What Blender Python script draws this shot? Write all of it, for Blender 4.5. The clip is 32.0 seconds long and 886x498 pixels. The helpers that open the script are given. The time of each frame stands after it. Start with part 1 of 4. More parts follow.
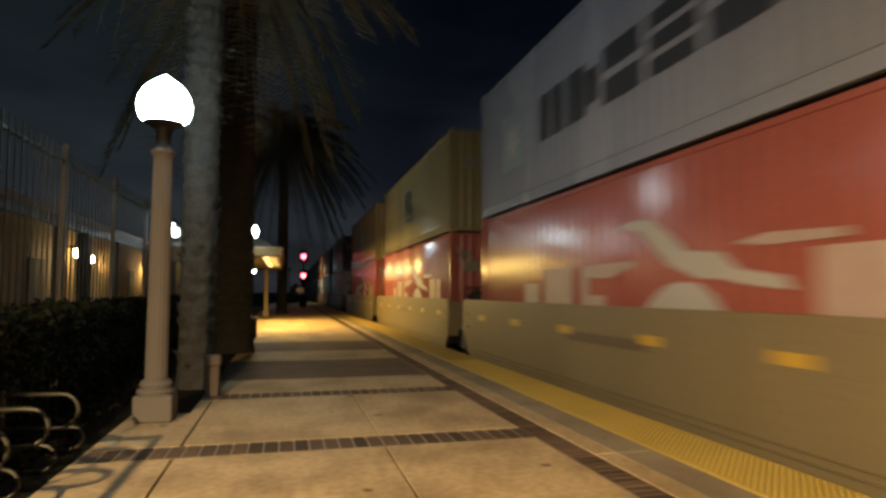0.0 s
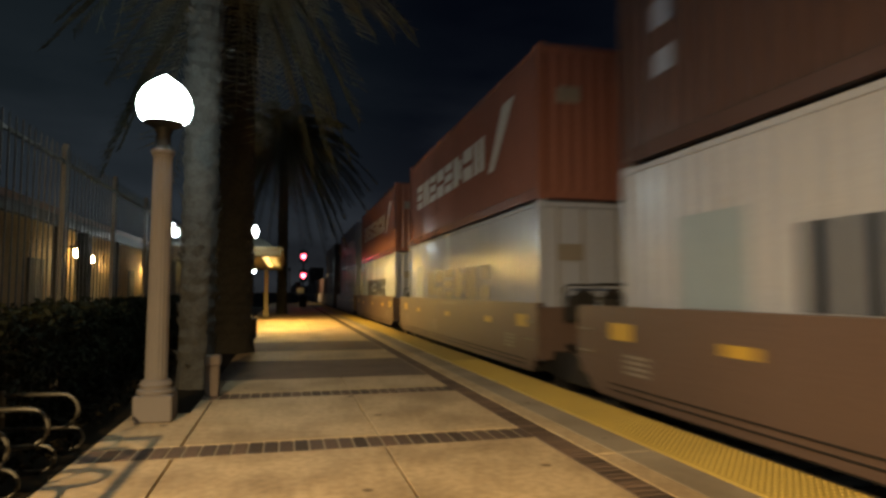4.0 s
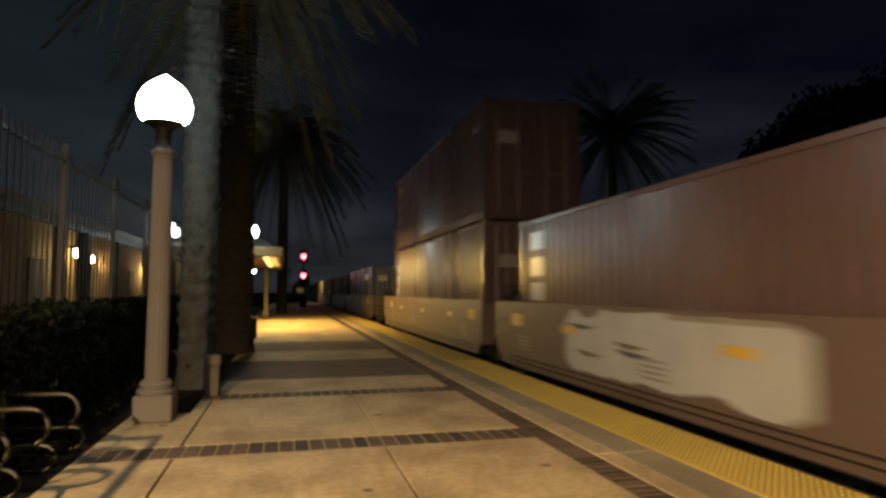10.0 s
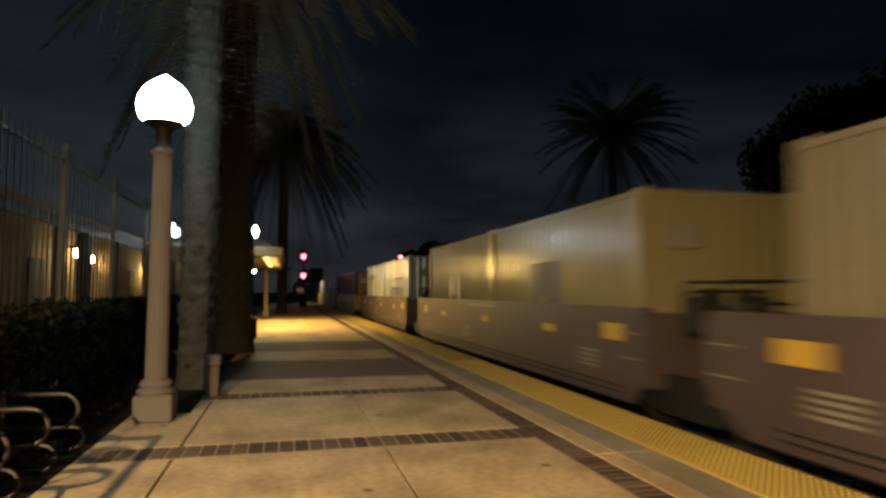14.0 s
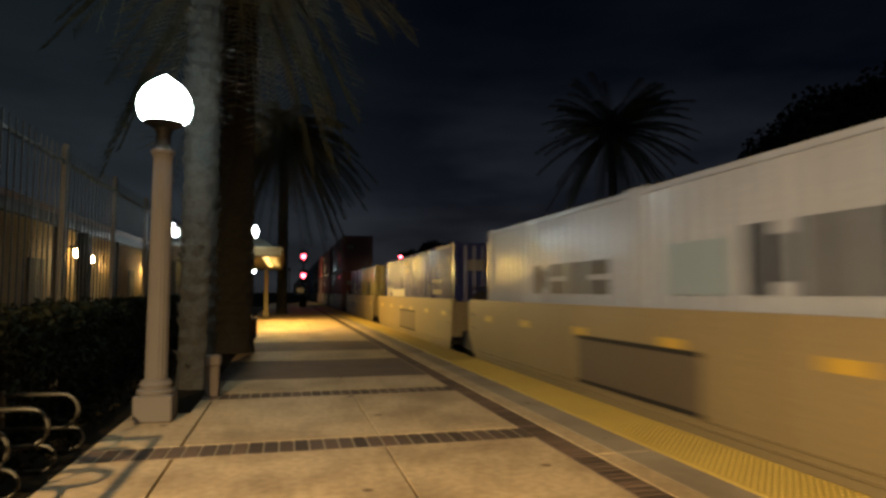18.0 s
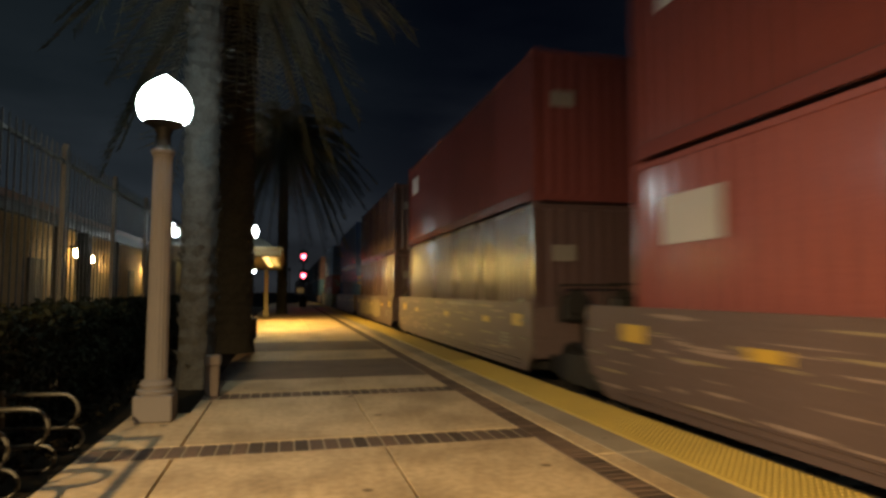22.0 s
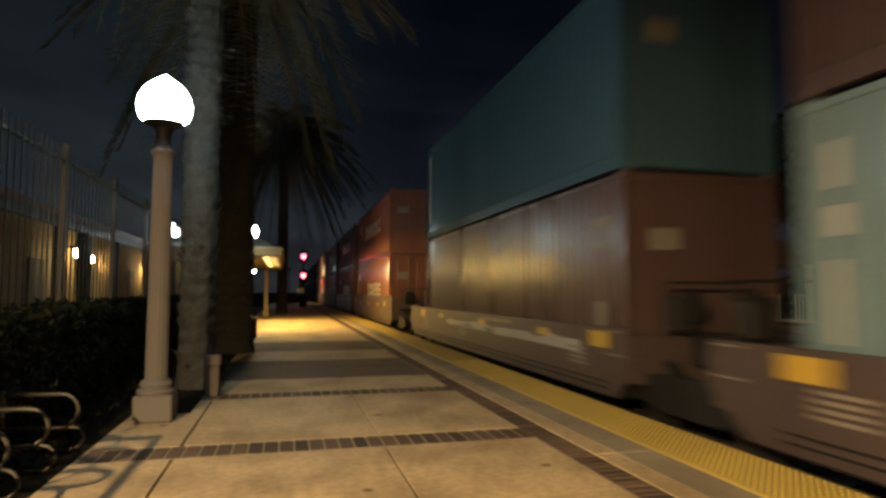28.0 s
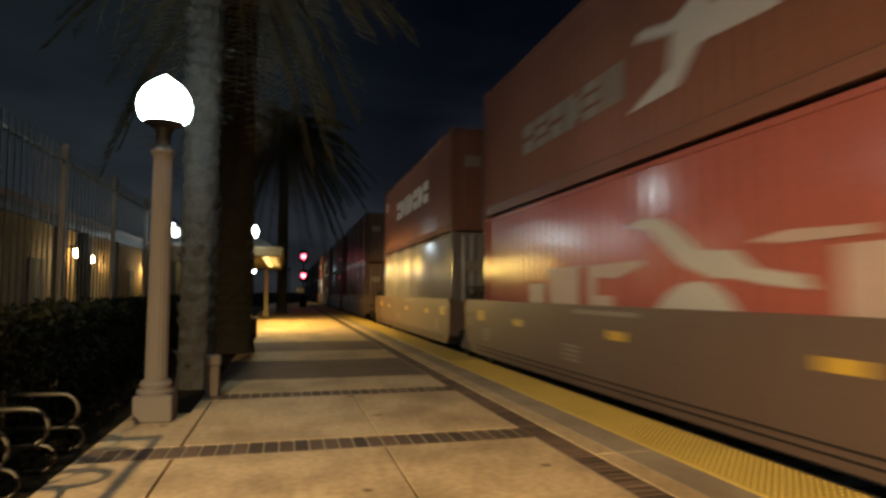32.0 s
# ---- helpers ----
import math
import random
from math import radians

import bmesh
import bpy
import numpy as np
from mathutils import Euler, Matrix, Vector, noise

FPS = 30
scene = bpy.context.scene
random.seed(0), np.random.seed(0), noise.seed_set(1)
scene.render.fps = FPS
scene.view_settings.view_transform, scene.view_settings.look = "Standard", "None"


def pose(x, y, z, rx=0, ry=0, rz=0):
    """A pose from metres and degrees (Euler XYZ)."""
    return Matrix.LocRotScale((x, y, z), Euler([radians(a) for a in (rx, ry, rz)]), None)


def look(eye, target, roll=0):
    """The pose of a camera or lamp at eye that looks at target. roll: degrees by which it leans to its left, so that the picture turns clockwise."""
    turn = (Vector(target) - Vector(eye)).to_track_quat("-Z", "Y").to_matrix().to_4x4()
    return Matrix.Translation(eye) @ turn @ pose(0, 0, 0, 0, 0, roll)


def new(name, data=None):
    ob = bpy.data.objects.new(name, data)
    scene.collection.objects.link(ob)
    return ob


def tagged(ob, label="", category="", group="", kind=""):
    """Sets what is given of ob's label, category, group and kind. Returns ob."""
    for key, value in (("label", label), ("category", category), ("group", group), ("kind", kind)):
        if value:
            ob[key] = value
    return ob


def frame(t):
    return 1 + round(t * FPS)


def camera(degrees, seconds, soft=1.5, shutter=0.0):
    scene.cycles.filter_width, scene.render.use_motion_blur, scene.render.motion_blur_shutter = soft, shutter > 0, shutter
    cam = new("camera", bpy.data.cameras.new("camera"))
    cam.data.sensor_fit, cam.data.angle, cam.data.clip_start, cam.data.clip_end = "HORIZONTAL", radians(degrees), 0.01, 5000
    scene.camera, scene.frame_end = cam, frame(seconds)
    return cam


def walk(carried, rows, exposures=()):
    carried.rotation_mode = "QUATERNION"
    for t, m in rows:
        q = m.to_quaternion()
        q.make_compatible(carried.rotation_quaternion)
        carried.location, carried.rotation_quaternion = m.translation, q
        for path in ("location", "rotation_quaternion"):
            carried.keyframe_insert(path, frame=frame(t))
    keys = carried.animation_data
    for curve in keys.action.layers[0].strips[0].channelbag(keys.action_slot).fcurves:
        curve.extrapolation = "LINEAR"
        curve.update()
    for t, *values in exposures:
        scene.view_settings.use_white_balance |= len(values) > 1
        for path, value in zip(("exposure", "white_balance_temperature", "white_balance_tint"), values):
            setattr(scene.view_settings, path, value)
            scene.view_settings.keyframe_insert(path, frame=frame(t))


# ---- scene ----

# ---- camera: it stands still on the platform ----
YAW, PITCH = 0.2439, 0.0678
EYE = (0.0, 0.0, 1.383)
cam = camera(70.32, 32.0, soft=3.0, shutter=0.6)
aim = (math.sin(YAW) * math.cos(PITCH), math.cos(YAW) * math.cos(PITCH), EYE[2] + math.sin(PITCH))
walk(cam, [(0.0, look(EYE, aim, 0.04)), (32.0, look(EYE, aim, 0.04))], exposures=[(0.0, 0.0), (32.0, 0.0)])

# ---- night sky ----
world = bpy.data.worlds.new("night_sky")
scene.world = world
world.use_nodes = True
wn, wl = world.node_tree.nodes, world.node_tree.links
wn.clear()
w_out, w_bg = wn.new("ShaderNodeOutputWorld"), wn.new("ShaderNodeBackground")
w_co, w_map = wn.new("ShaderNodeTexCoord"), wn.new("ShaderNodeMapping")
w_noise, w_ramp = wn.new("ShaderNodeTexNoise"), wn.new("ShaderNodeValToRGB")
w_map.inputs["Scale"].default_value = (2.2, 2.2, 9.0)
w_noise.inputs["Scale"].default_value, w_noise.inputs["Detail"].default_value = 1.3, 6
w_ramp.color_ramp.elements[0].position, w_ramp.color_ramp.elements[0].color = 0.38, (0.0, 0.0, 0.0, 1)
w_ramp.color_ramp.elements[1].position, w_ramp.color_ramp.elements[1].color = 0.64, (0.0115, 0.0135, 0.016, 1)
w_sep, w_alt = wn.new("ShaderNodeSeparateXYZ"), wn.new("ShaderNodeValToRGB")
w_add = wn.new("ShaderNodeMix")
w_add.data_type, w_add.blend_type = "RGBA", "ADD"
w_add.inputs["Factor"].default_value = 1.0
for k, (at, col) in enumerate(((0.0, (0.0110, 0.0105, 0.0122, 1)), (0.14, (0.0060, 0.0072, 0.0108, 1)), (0.30, (0.0014, 0.0022, 0.0047, 1)), (1.0, (0.0007, 0.0011, 0.0024, 1)))):
    el = w_alt.color_ramp.elements[k] if k < 2 else w_alt.color_ramp.elements.new(at)
    el.position, el.color = at, col
wl.new(w_co.outputs["Generated"], w_map.inputs["Vector"])
wl.new(w_co.outputs["Generated"], w_sep.inputs["Vector"])
wl.new(w_sep.outputs["Z"], w_alt.inputs["Fac"])
wl.new(w_map.outputs["Vector"], w_noise.inputs["Vector"])
wl.new(w_noise.outputs["Fac"], w_ramp.inputs["Fac"])
w_low, w_mul = wn.new("ShaderNodeMapRange"), wn.new("ShaderNodeMix")
w_low.inputs["From Min"].default_value, w_low.inputs["From Max"].default_value = 0.10, 0.36
w_low.inputs["To Min"].default_value, w_low.inputs["To Max"].default_value = 1.0, 0.12
w_mul.data_type, w_mul.blend_type = "RGBA", "MULTIPLY"
w_mul.inputs["Factor"].default_value = 1.0
wl.new(w_sep.outputs["Z"], w_low.inputs["Value"])
wl.new(w_ramp.outputs["Color"], w_mul.inputs["A"])
wl.new(w_low.outputs["Result"], w_mul.inputs["B"])
wl.new(w_alt.outputs["Color"], w_add.inputs["A"])
wl.new(w_mul.outputs["Result"], w_add.inputs["B"])
# the near lamp's veiling glare, painted into the sky: broad, over the station side
w_dir, w_veil, w_glow = wn.new("ShaderNodeVectorMath"), wn.new("ShaderNodeMapRange"), wn.new("ShaderNodeMix")
w_dir.operation = "DOT_PRODUCT"
w_dir.inputs[1].default_value = (-0.45, 0.86, 0.24)
w_veil.interpolation_type = "SMOOTHSTEP"
w_veil.inputs["From Min"].default_value, w_veil.inputs["From Max"].default_value = 0.74, 1.0
w_veil.inputs["To Min"].default_value, w_veil.inputs["To Max"].default_value = 0.0, 1.0
w_glow.data_type, w_glow.blend_type = "RGBA", "ADD"
w_glow.inputs["B"].default_value = (0.0062, 0.0090, 0.0094, 1)
wl.new(w_co.outputs["Generated"], w_dir.inputs[0])
wl.new(w_dir.outputs["Value"], w_veil.inputs["Value"])
wl.new(w_veil.outputs["Result"], w_glow.inputs["Factor"])
wl.new(w_add.outputs["Result"], w_glow.inputs["A"])
wl.new(w_glow.outputs["Result"], w_bg.inputs["Color"])
w_bg.inputs["Strength"].default_value = 1.0
wl.new(w_bg.outputs["Background"], w_out.inputs["Surface"])


# ---- lights ----
def area_lamp(name, at, to, size, watts, colour, spread=180):
    data = bpy.data.lights.new(name, "AREA")
    data.shape, data.size, data.energy, data.color, data.spread = "DISK", size, watts, colour, radians(spread)
    ob = new(name, data)
    ob.matrix_world = look(at, to)
    return ob


WARM = (1.0, 0.675, 0.32)
# the hooded light of the shelter behind the camera throws its light down along the platform
area_lamp("shelter_light", (-3.3, -2.8, 3.5), (-2.4, -1.7, -2.5), 0.16, 2960, WARM, 170)
for lamp_y in (24.0, 26.2, 28.5, 30.8):
    area_lamp("shelter_ceiling_light", (-0.75, lamp_y, 2.52), (2.0, lamp_y, 0.2), 0.12, 205, (1.0, 0.62, 0.16), 178)
# a hooded lamp past the signal lights the side of the train
area_lamp("trackside_light", (0.55, 82.0, 4.05), (4.4, 82.0, 2.0), 0.3, 420, WARM, 150)


# ---- mesh building ----
class M:
    def __init__(self):
        self.v, self.f = [], []

    def add(self, verts, faces):
        n = len(self.v)
        self.v += [tuple(p) for p in verts]
        self.f += [tuple(i + n for i in q) for q in faces]
        return self

    def box(self, x0, x1, y0, y1, z0, z1, b=0.0):
        if b <= 0:
            vs = [(x, y, z) for x in (x0, x1) for y in (y0, y1) for z in (z0, z1)]
            return self.add(vs, [(0, 1, 3, 2), (4, 6, 7, 5), (0, 4, 5, 1), (2, 3, 7, 6), (0, 2, 6, 4), (1, 5, 7, 3)])
        bm = bmesh.new()
        bmesh.ops.create_cube(bm, size=1)
        for v in bm.verts:
            v.co = ((x0 + x1) / 2 + v.co.x * (x1 - x0), (y0 + y1) / 2 + v.co.y * (y1 - y0), (z0 + z1) / 2 + v.co.z * (z1 - z0))
        bmesh.ops.bevel(bm, geom=bm.edges[:], offset=b, segments=1, affect="EDGES")
        bm.verts.index_update()
        self.add([v.co[:] for v in bm.verts], [[v.index for v in f.verts] for f in bm.faces])
        bm.free()
        return self

    def lathe(self, prof, cx=0, cy=0, seg=20, jit=0.0, rnd=None):
        vs, fs = [], []
        for r, z in prof:
            for k in range(seg):
                a = 2 * math.pi * k / seg
                q = r * (1 + (rnd.uniform(-jit, jit) if rnd else 0))
                vs.append((cx + q * math.cos(a), cy + q * math.sin(a), z))
        for i in range(len(prof) - 1):
            for k in range(seg):
                j = (k + 1) % seg
                fs.append((i * seg + k, i * seg + j, (i + 1) * seg + j, (i + 1) * seg + k))
        fs.append(tuple(range(seg))[::-1])
        fs.append(tuple((len(prof) - 1) * seg + k for k in range(seg)))
        return self.add(vs, fs)

    def tube(self, pts, r, seg=8, r2=None):
        pts = [Vector(p) for p in pts]
        vs, fs = [], []
        for i, p in enumerate(pts):
            d = (pts[min(i + 1, len(pts) - 1)] - pts[max(i - 1, 0)]).normalized()
            a = d.cross(Vector((0, 0, 1)) if abs(d.z) < 0.9 else Vector((1, 0, 0))).normalized()
            b = d.cross(a)
            q = r if r2 is None else r + (r2 - r) * i / (len(pts) - 1)
            vs += [tuple(p + q * (a * math.cos(2 * math.pi * k / seg) + b * math.sin(2 * math.pi * k / seg))) for k in range(seg)]
        for i in range(len(pts) - 1):
            for k in range(seg):
                j = (k + 1) % seg
                fs.append((i * seg + k, (i + 1) * seg + k, (i + 1) * seg + j, i * seg + j))
        fs.append(tuple(range(seg)))
        fs.append(tuple((len(pts) - 1) * seg + k for k in range(seg))[::-1])
        return self.add(vs, fs)

    def plate(self, pts, x, t):
        """A plate of thickness t whose outline is given in (y, z), its face at x towards -x."""
        n = len(pts)
        vs = [(x, p[0], p[1]) for p in pts] + [(x + t, p[0], p[1]) for p in pts]
        return self.add(vs, [tuple(range(n)), tuple(range(n, 2 * n))[::-1]] + [(i, i + n, (i + 1) % n + n, (i + 1) % n) for i in range(n)])

    def mesh(self, name, smooth=False):
        me = bpy.data.meshes.new(name)
        me.from_pydata(self.v, [], self.f)
        me.validate()
        bm = bmesh.new()
        bm.from_mesh(me)
        bmesh.ops.recalc_face_normals(bm, faces=bm.faces[:])
        bm.to_mesh(me)
        bm.free()
        if smooth:
            me.polygons.foreach_set("use_smooth", [True] * len(me.polygons))
        return me


def part(name, m, material, parent=None, label="", at=None, smooth=False):
    """Links a mesh as one object under a thing or a part."""
    me = m.mesh(name, smooth) if isinstance(m, M) else m
    ob = new(name, me)
    if not me.materials:
        me.materials.append(material)
    if material is not None and me.materials[0] != material:
        ob.material_slots[0].link = "OBJECT"
        ob.material_slots[0].material = material
    if parent is not None:
        ob.parent = parent
    if at is not None:
        ob.matrix_basis = at
    if label:
        ob["label"] = label
    return ob


def thing(name, label, category, at=None, group="", kind=""):
    ob = new(name)
    ob.empty_display_size = 0.2
    if at is not None:
        ob.matrix_basis = at
    return tagged(ob, label, category, group, kind)


# ---- materials ----
def surface(name, colour, rough=0.6, metal=0.0, spread=0.25, scale=6.0, bump=0.1, grain=60.0, random_tone=0.0, streaks=0.0, coat=0.0, spec=0.5):
    mat = bpy.data.materials.new(name)
    mat.use_nodes = True
    nt = mat.node_tree
    ns, ln = nt.nodes, nt.links
    bsdf = ns["Principled BSDF"]
    co = ns.new("ShaderNodeTexCoord")
    big, fine = ns.new("ShaderNodeTexNoise"), ns.new("ShaderNodeTexNoise")
    big.inputs["Scale"].default_value, big.inputs["Detail"].default_value = scale * 0.25, 5
    fine.inputs["Scale"].default_value, fine.inputs["Detail"].default_value = grain, 3
    if streaks:
        mp = ns.new("ShaderNodeMapping")
        mp.inputs["Scale"].default_value = (1, 1, 0.12)
        ln.new(co.outputs["Object"], mp.inputs["Vector"])
        ln.new(mp.outputs["Vector"], big.inputs["Vector"])
    else:
        ln.new(co.outputs["Object"], big.inputs["Vector"])
    ln.new(co.outputs["Object"], fine.inputs["Vector"])
    dark = ns.new("ShaderNodeMix")
    dark.data_type = "RGBA"
    dark.inputs["A"].default_value = (*[c * (1 - spread) for c in colour], 1)
    dark.inputs["B"].default_value = (*[min(1, c * (1 + spread)) for c in colour], 1)
    ln.new(big.outputs["Fac"], dark.inputs["Factor"])
    tone = ns.new("ShaderNodeMix")
    tone.data_type, tone.blend_type = "RGBA", "MULTIPLY"
    tone.inputs["Factor"].default_value = min(0.8, spread * 1.6)
    ln.new(dark.outputs["Result"], tone.inputs["A"])
    rmp = ns.new("ShaderNodeValToRGB")
    rmp.color_ramp.elements[0].position, rmp.color_ramp.elements[0].color = 0.3, (0.45, 0.43, 0.4, 1)
    rmp.color_ramp.elements[1].position, rmp.color_ramp.elements[1].color = 0.62, (1, 1, 1, 1)
    ln.new(fine.outputs["Fac"], rmp.inputs["Fac"])
    ln.new(rmp.outputs["Color"], tone.inputs["B"])
    out = tone.outputs["Result"]
    if random_tone:
        info, hsv, mth = ns.new("ShaderNodeObjectInfo"), ns.new("ShaderNodeHueSaturation"), ns.new("ShaderNodeMapRange")
        ln.new(info.outputs["Random"], mth.inputs["Value"])
        mth.inputs["To Min"].default_value, mth.inputs["To Max"].default_value = 1 - random_tone, 1 + random_tone
        ln.new(mth.outputs["Result"], hsv.inputs["Value"])
        ln.new(out, hsv.inputs["Color"])
        out = hsv.outputs["Color"]
    ln.new(out, bsdf.inputs["Base Color"])
    rr = ns.new("ShaderNodeMapRange")
    rr.inputs["To Min"].default_value, rr.inputs["To Max"].default_value = max(0.02, rough - 0.1), min(1, rough + 0.12)
    ln.new(big.outputs["Fac"], rr.inputs["Value"])
    ln.new(rr.outputs["Result"], bsdf.inputs["Roughness"])
    bsdf.inputs["Metallic"].default_value = metal
    bsdf.inputs["Specular IOR Level"].default_value = spec
    bsdf.inputs["Coat Weight"].default_value = coat
    if bump:
        bp = ns.new("ShaderNodeBump")
        bp.inputs["Strength"].default_value, bp.inputs["Distance"].default_value = bump, 0.01
        ln.new(fine.outputs["Fac"], bp.inputs["Height"])
        ln.new(bp.outputs["Normal"], bsdf.inputs["Normal"])
    return mat


def glowing(name, colour, strength):
    mat = bpy.data.materials.new(name)
    mat.use_nodes = True
    bsdf = mat.node_tree.nodes["Principled BSDF"]
    bsdf.inputs["Base Color"].default_value = (*colour, 1)
    bsdf.inputs["Emission Color"].default_value = (*colour, 1)
    bsdf.inputs["Emission Strength"].default_value = strength
    return mat


CONCRETE = surface("brushed_concrete", (0.50, 0.388, 0.240), 0.75, spread=0.26, scale=7, bump=0.25, grain=14, random_tone=0.05)
CONCRETE_GREY = surface("grey_concrete", (0.31, 0.265, 0.20), 0.8, spread=0.15, scale=4, bump=0.3, grain=120)
BRICK = surface("dark_brick_paver", (0.10, 0.066, 0.048), 0.8, spread=0.35, scale=20, bump=0.3, grain=80, random_tone=0.55)
PAVER = surface("brown_pavers", (0.15, 0.105, 0.08), 0.85, spread=0.3, scale=8, bump=0.4, grain=40)
JOINT = surface("joint_mortar", (0.27, 0.22, 0.155), 0.9, spread=0.2, grain=120)
def weathered(mat, spots):
    """Darker stains a metre wide and small round spots on a paved surface."""
    ns, ln = mat.node_tree.nodes, mat.node_tree.links
    bsdf = ns["Principled BSDF"]
    old = bsdf.inputs["Base Color"].links[0].from_socket
    co, stain, ramp = ns.new("ShaderNodeNewGeometry"), ns.new("ShaderNodeTexNoise"), ns.new("ShaderNodeValToRGB")
    stain.inputs["Scale"].default_value, stain.inputs["Detail"].default_value, stain.inputs["Roughness"].default_value = 0.9, 7, 0.62
    ln.new(co.outputs["Position"], stain.inputs["Vector"])
    ln.new(stain.outputs["Fac"], ramp.inputs["Fac"])
    ramp.color_ramp.elements[0].position, ramp.color_ramp.elements[0].color = 0.36, (0.70, 0.67, 0.63, 1)
    ramp.color_ramp.elements[1].position, ramp.color_ramp.elements[1].color = 0.56, (1.04, 1.03, 1.0, 1)
    cell, dots = ns.new("ShaderNodeTexVoronoi"), ns.new("ShaderNodeValToRGB")
    cell.inputs["Scale"].default_value = spots
    ln.new(co.outputs["Position"], cell.inputs["Vector"])
    ln.new(cell.outputs["Distance"], dots.inputs["Fac"])
    dots.color_ramp.elements[0].position, dots.color_ramp.elements[0].color = 0.045, (0.35, 0.33, 0.30, 1)
    dots.color_ramp.elements[1].position, dots.color_ramp.elements[1].color = 0.075, (1, 1, 1, 1)
    for tex in (ramp, dots):
        mix = ns.new("ShaderNodeMix")
        mix.data_type, mix.blend_type = "RGBA", "MULTIPLY"
        mix.inputs["Factor"].default_value = 1.0
        ln.new(old, mix.inputs["A"])
        ln.new(tex.outputs["Color"], mix.inputs["B"])
        old = mix.outputs["Result"]
    ln.new(old, bsdf.inputs["Base Color"])


weathered(CONCRETE, 1.3)
weathered(CONCRETE_GREY, 1.7)
weathered(PAVER, 2.0)
GROOVE = surface("dark_joint", (0.05, 0.04, 0.03), 0.9)
TACTILE = surface("yellow_tactile", (0.47, 0.35, 0.08), 0.65, spread=0.2, scale=5, bump=0.15)
# soil, near black because its colour also holds the shade over the bed
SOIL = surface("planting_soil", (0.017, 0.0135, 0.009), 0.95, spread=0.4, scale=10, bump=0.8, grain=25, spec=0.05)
BALLAST = surface("track_ballast", (0.06, 0.052, 0.045), 0.95, spread=0.5, scale=20, bump=1.0, grain=14)
GROUND = surface("dark_ground", (0.05, 0.046, 0.036), 0.95, spread=0.4, scale=1, bump=0.6, grain=10)
RAIL = surface("worn_rail_steel", (0.26, 0.22, 0.18), 0.45, metal=0.8)
CASTSTONE = surface("cast_stone", (0.132, 0.122, 0.123), 0.8, spread=0.12, scale=8, bump=0.3, grain=150)
BARK = surface("palm_bark", (0.040, 0.040, 0.036), 0.95, spread=0.5, scale=14, bump=1.0, grain=22)
# bark again, with the shade on the second palm put into its colour
BARK_SHADED = surface("shaded_bark", (0.026, 0.023, 0.017), 0.95, spread=0.5, scale=14, bump=1.0, grain=22)
FROND = surface("palm_frond", (0.105, 0.105, 0.062), 0.6, spread=0.4, bump=0.0)
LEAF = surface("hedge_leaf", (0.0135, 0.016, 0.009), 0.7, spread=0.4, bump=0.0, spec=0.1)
# darker leaf copy for the bed, shade included in the colour
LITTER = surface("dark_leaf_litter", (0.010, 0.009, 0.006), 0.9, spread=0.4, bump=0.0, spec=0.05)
PICKET = surface("dark_bronze_painted_steel", (0.015, 0.0145, 0.013), 0.45, spread=0.2, spec=0.45)
IRON = surface("dark_painted_iron", (0.010, 0.010, 0.0095), 0.6, metal=0.0, spread=0.2, spec=0.25)
GALV = surface("pale_steel", (0.42, 0.42, 0.40), 0.3, metal=0.9, spread=0.15)
FARGREY = surface("dark_grey_concrete", (0.10, 0.088, 0.074), 0.85, spread=0.2, scale=4, bump=0.3)
FARWALL = surface("dark_weathered_wall", (0.05, 0.042, 0.035), 0.9, spread=0.3, scale=4, bump=0.3)
STUCCO = surface("beige_stucco", (0.17, 0.112, 0.048), 0.9, spread=0.12, bump=0.4, grain=60)
BROWNSTONE = surface("brown_cast_stone", (0.105, 0.08, 0.062), 0.85, spread=0.2, scale=8, bump=0.3, grain=150)
ROOF = surface("roof_tile", (0.10, 0.055, 0.04), 0.85, spread=0.3)
FASCIA = surface("ochre_painted_steel", (0.13, 0.08, 0.025), 0.5, spread=0.15)
CREAM = surface("cream_painted_steel", (0.52, 0.46, 0.33), 0.5, spread=0.12)
STEELGREY = surface("grey_brown_painted_steel", (0.105, 0.095, 0.08), 0.6, spread=0.2)
SHINGLE = surface("dark_shingle_roof", (0.02, 0.0175, 0.013), 0.9, spread=0.3, bump=0.5)
CHROME = surface("brushed_steel_tube", (0.055, 0.052, 0.042), 0.45, metal=0.5, spread=0.1)
BLACK = surface("grimy_black_steel", (0.015, 0.0135, 0.012), 0.7, metal=0.2, spread=0.4)
MATTE_BLACK = surface("matte_black", (0.02, 0.02, 0.02), 0.8)
GLOBE = glowing("globe_glass_lit", (0.82, 1.0, 1.0), 63.0)
LANTERN = glowing("lantern_glass_lit", (1.0, 0.70, 0.26), 240.0)
AMBER = glowing("amber_lens", (1.0, 0.66, 0.2), 6.0)
REDLENS = glowing("red_signal_lens", (1.0, 0.085, 0.13), 16.0)
WHITEGLOW = glowing("white_lamp_lens", (0.85, 0.93, 1.0), 90.0)

TX = 5.60          # centre line of the track
RAIL_Z = -0.345     # top of the rails; the platform's top is z = 0

# ---- ground, track bed and platform ----
def sheet(name, x0, x1, y0, y1, z, mat, nx=1, ny=1, wave=0.0):
    m = M()
    vs = [(x0 + (x1 - x0) * i / nx, y0 + (y1 - y0) * j / ny, z + wave * noise.noise((i * 1.7, j * 1.3, 0.2))) for j in range(ny + 1) for i in range(nx + 1)]
    m.add(vs, [(j * (nx + 1) + i, j * (nx + 1) + i + 1, (j + 1) * (nx + 1) + i + 1, (j + 1) * (nx + 1) + i) for j in range(ny) for i in range(nx)])
    return part(name, m, mat)


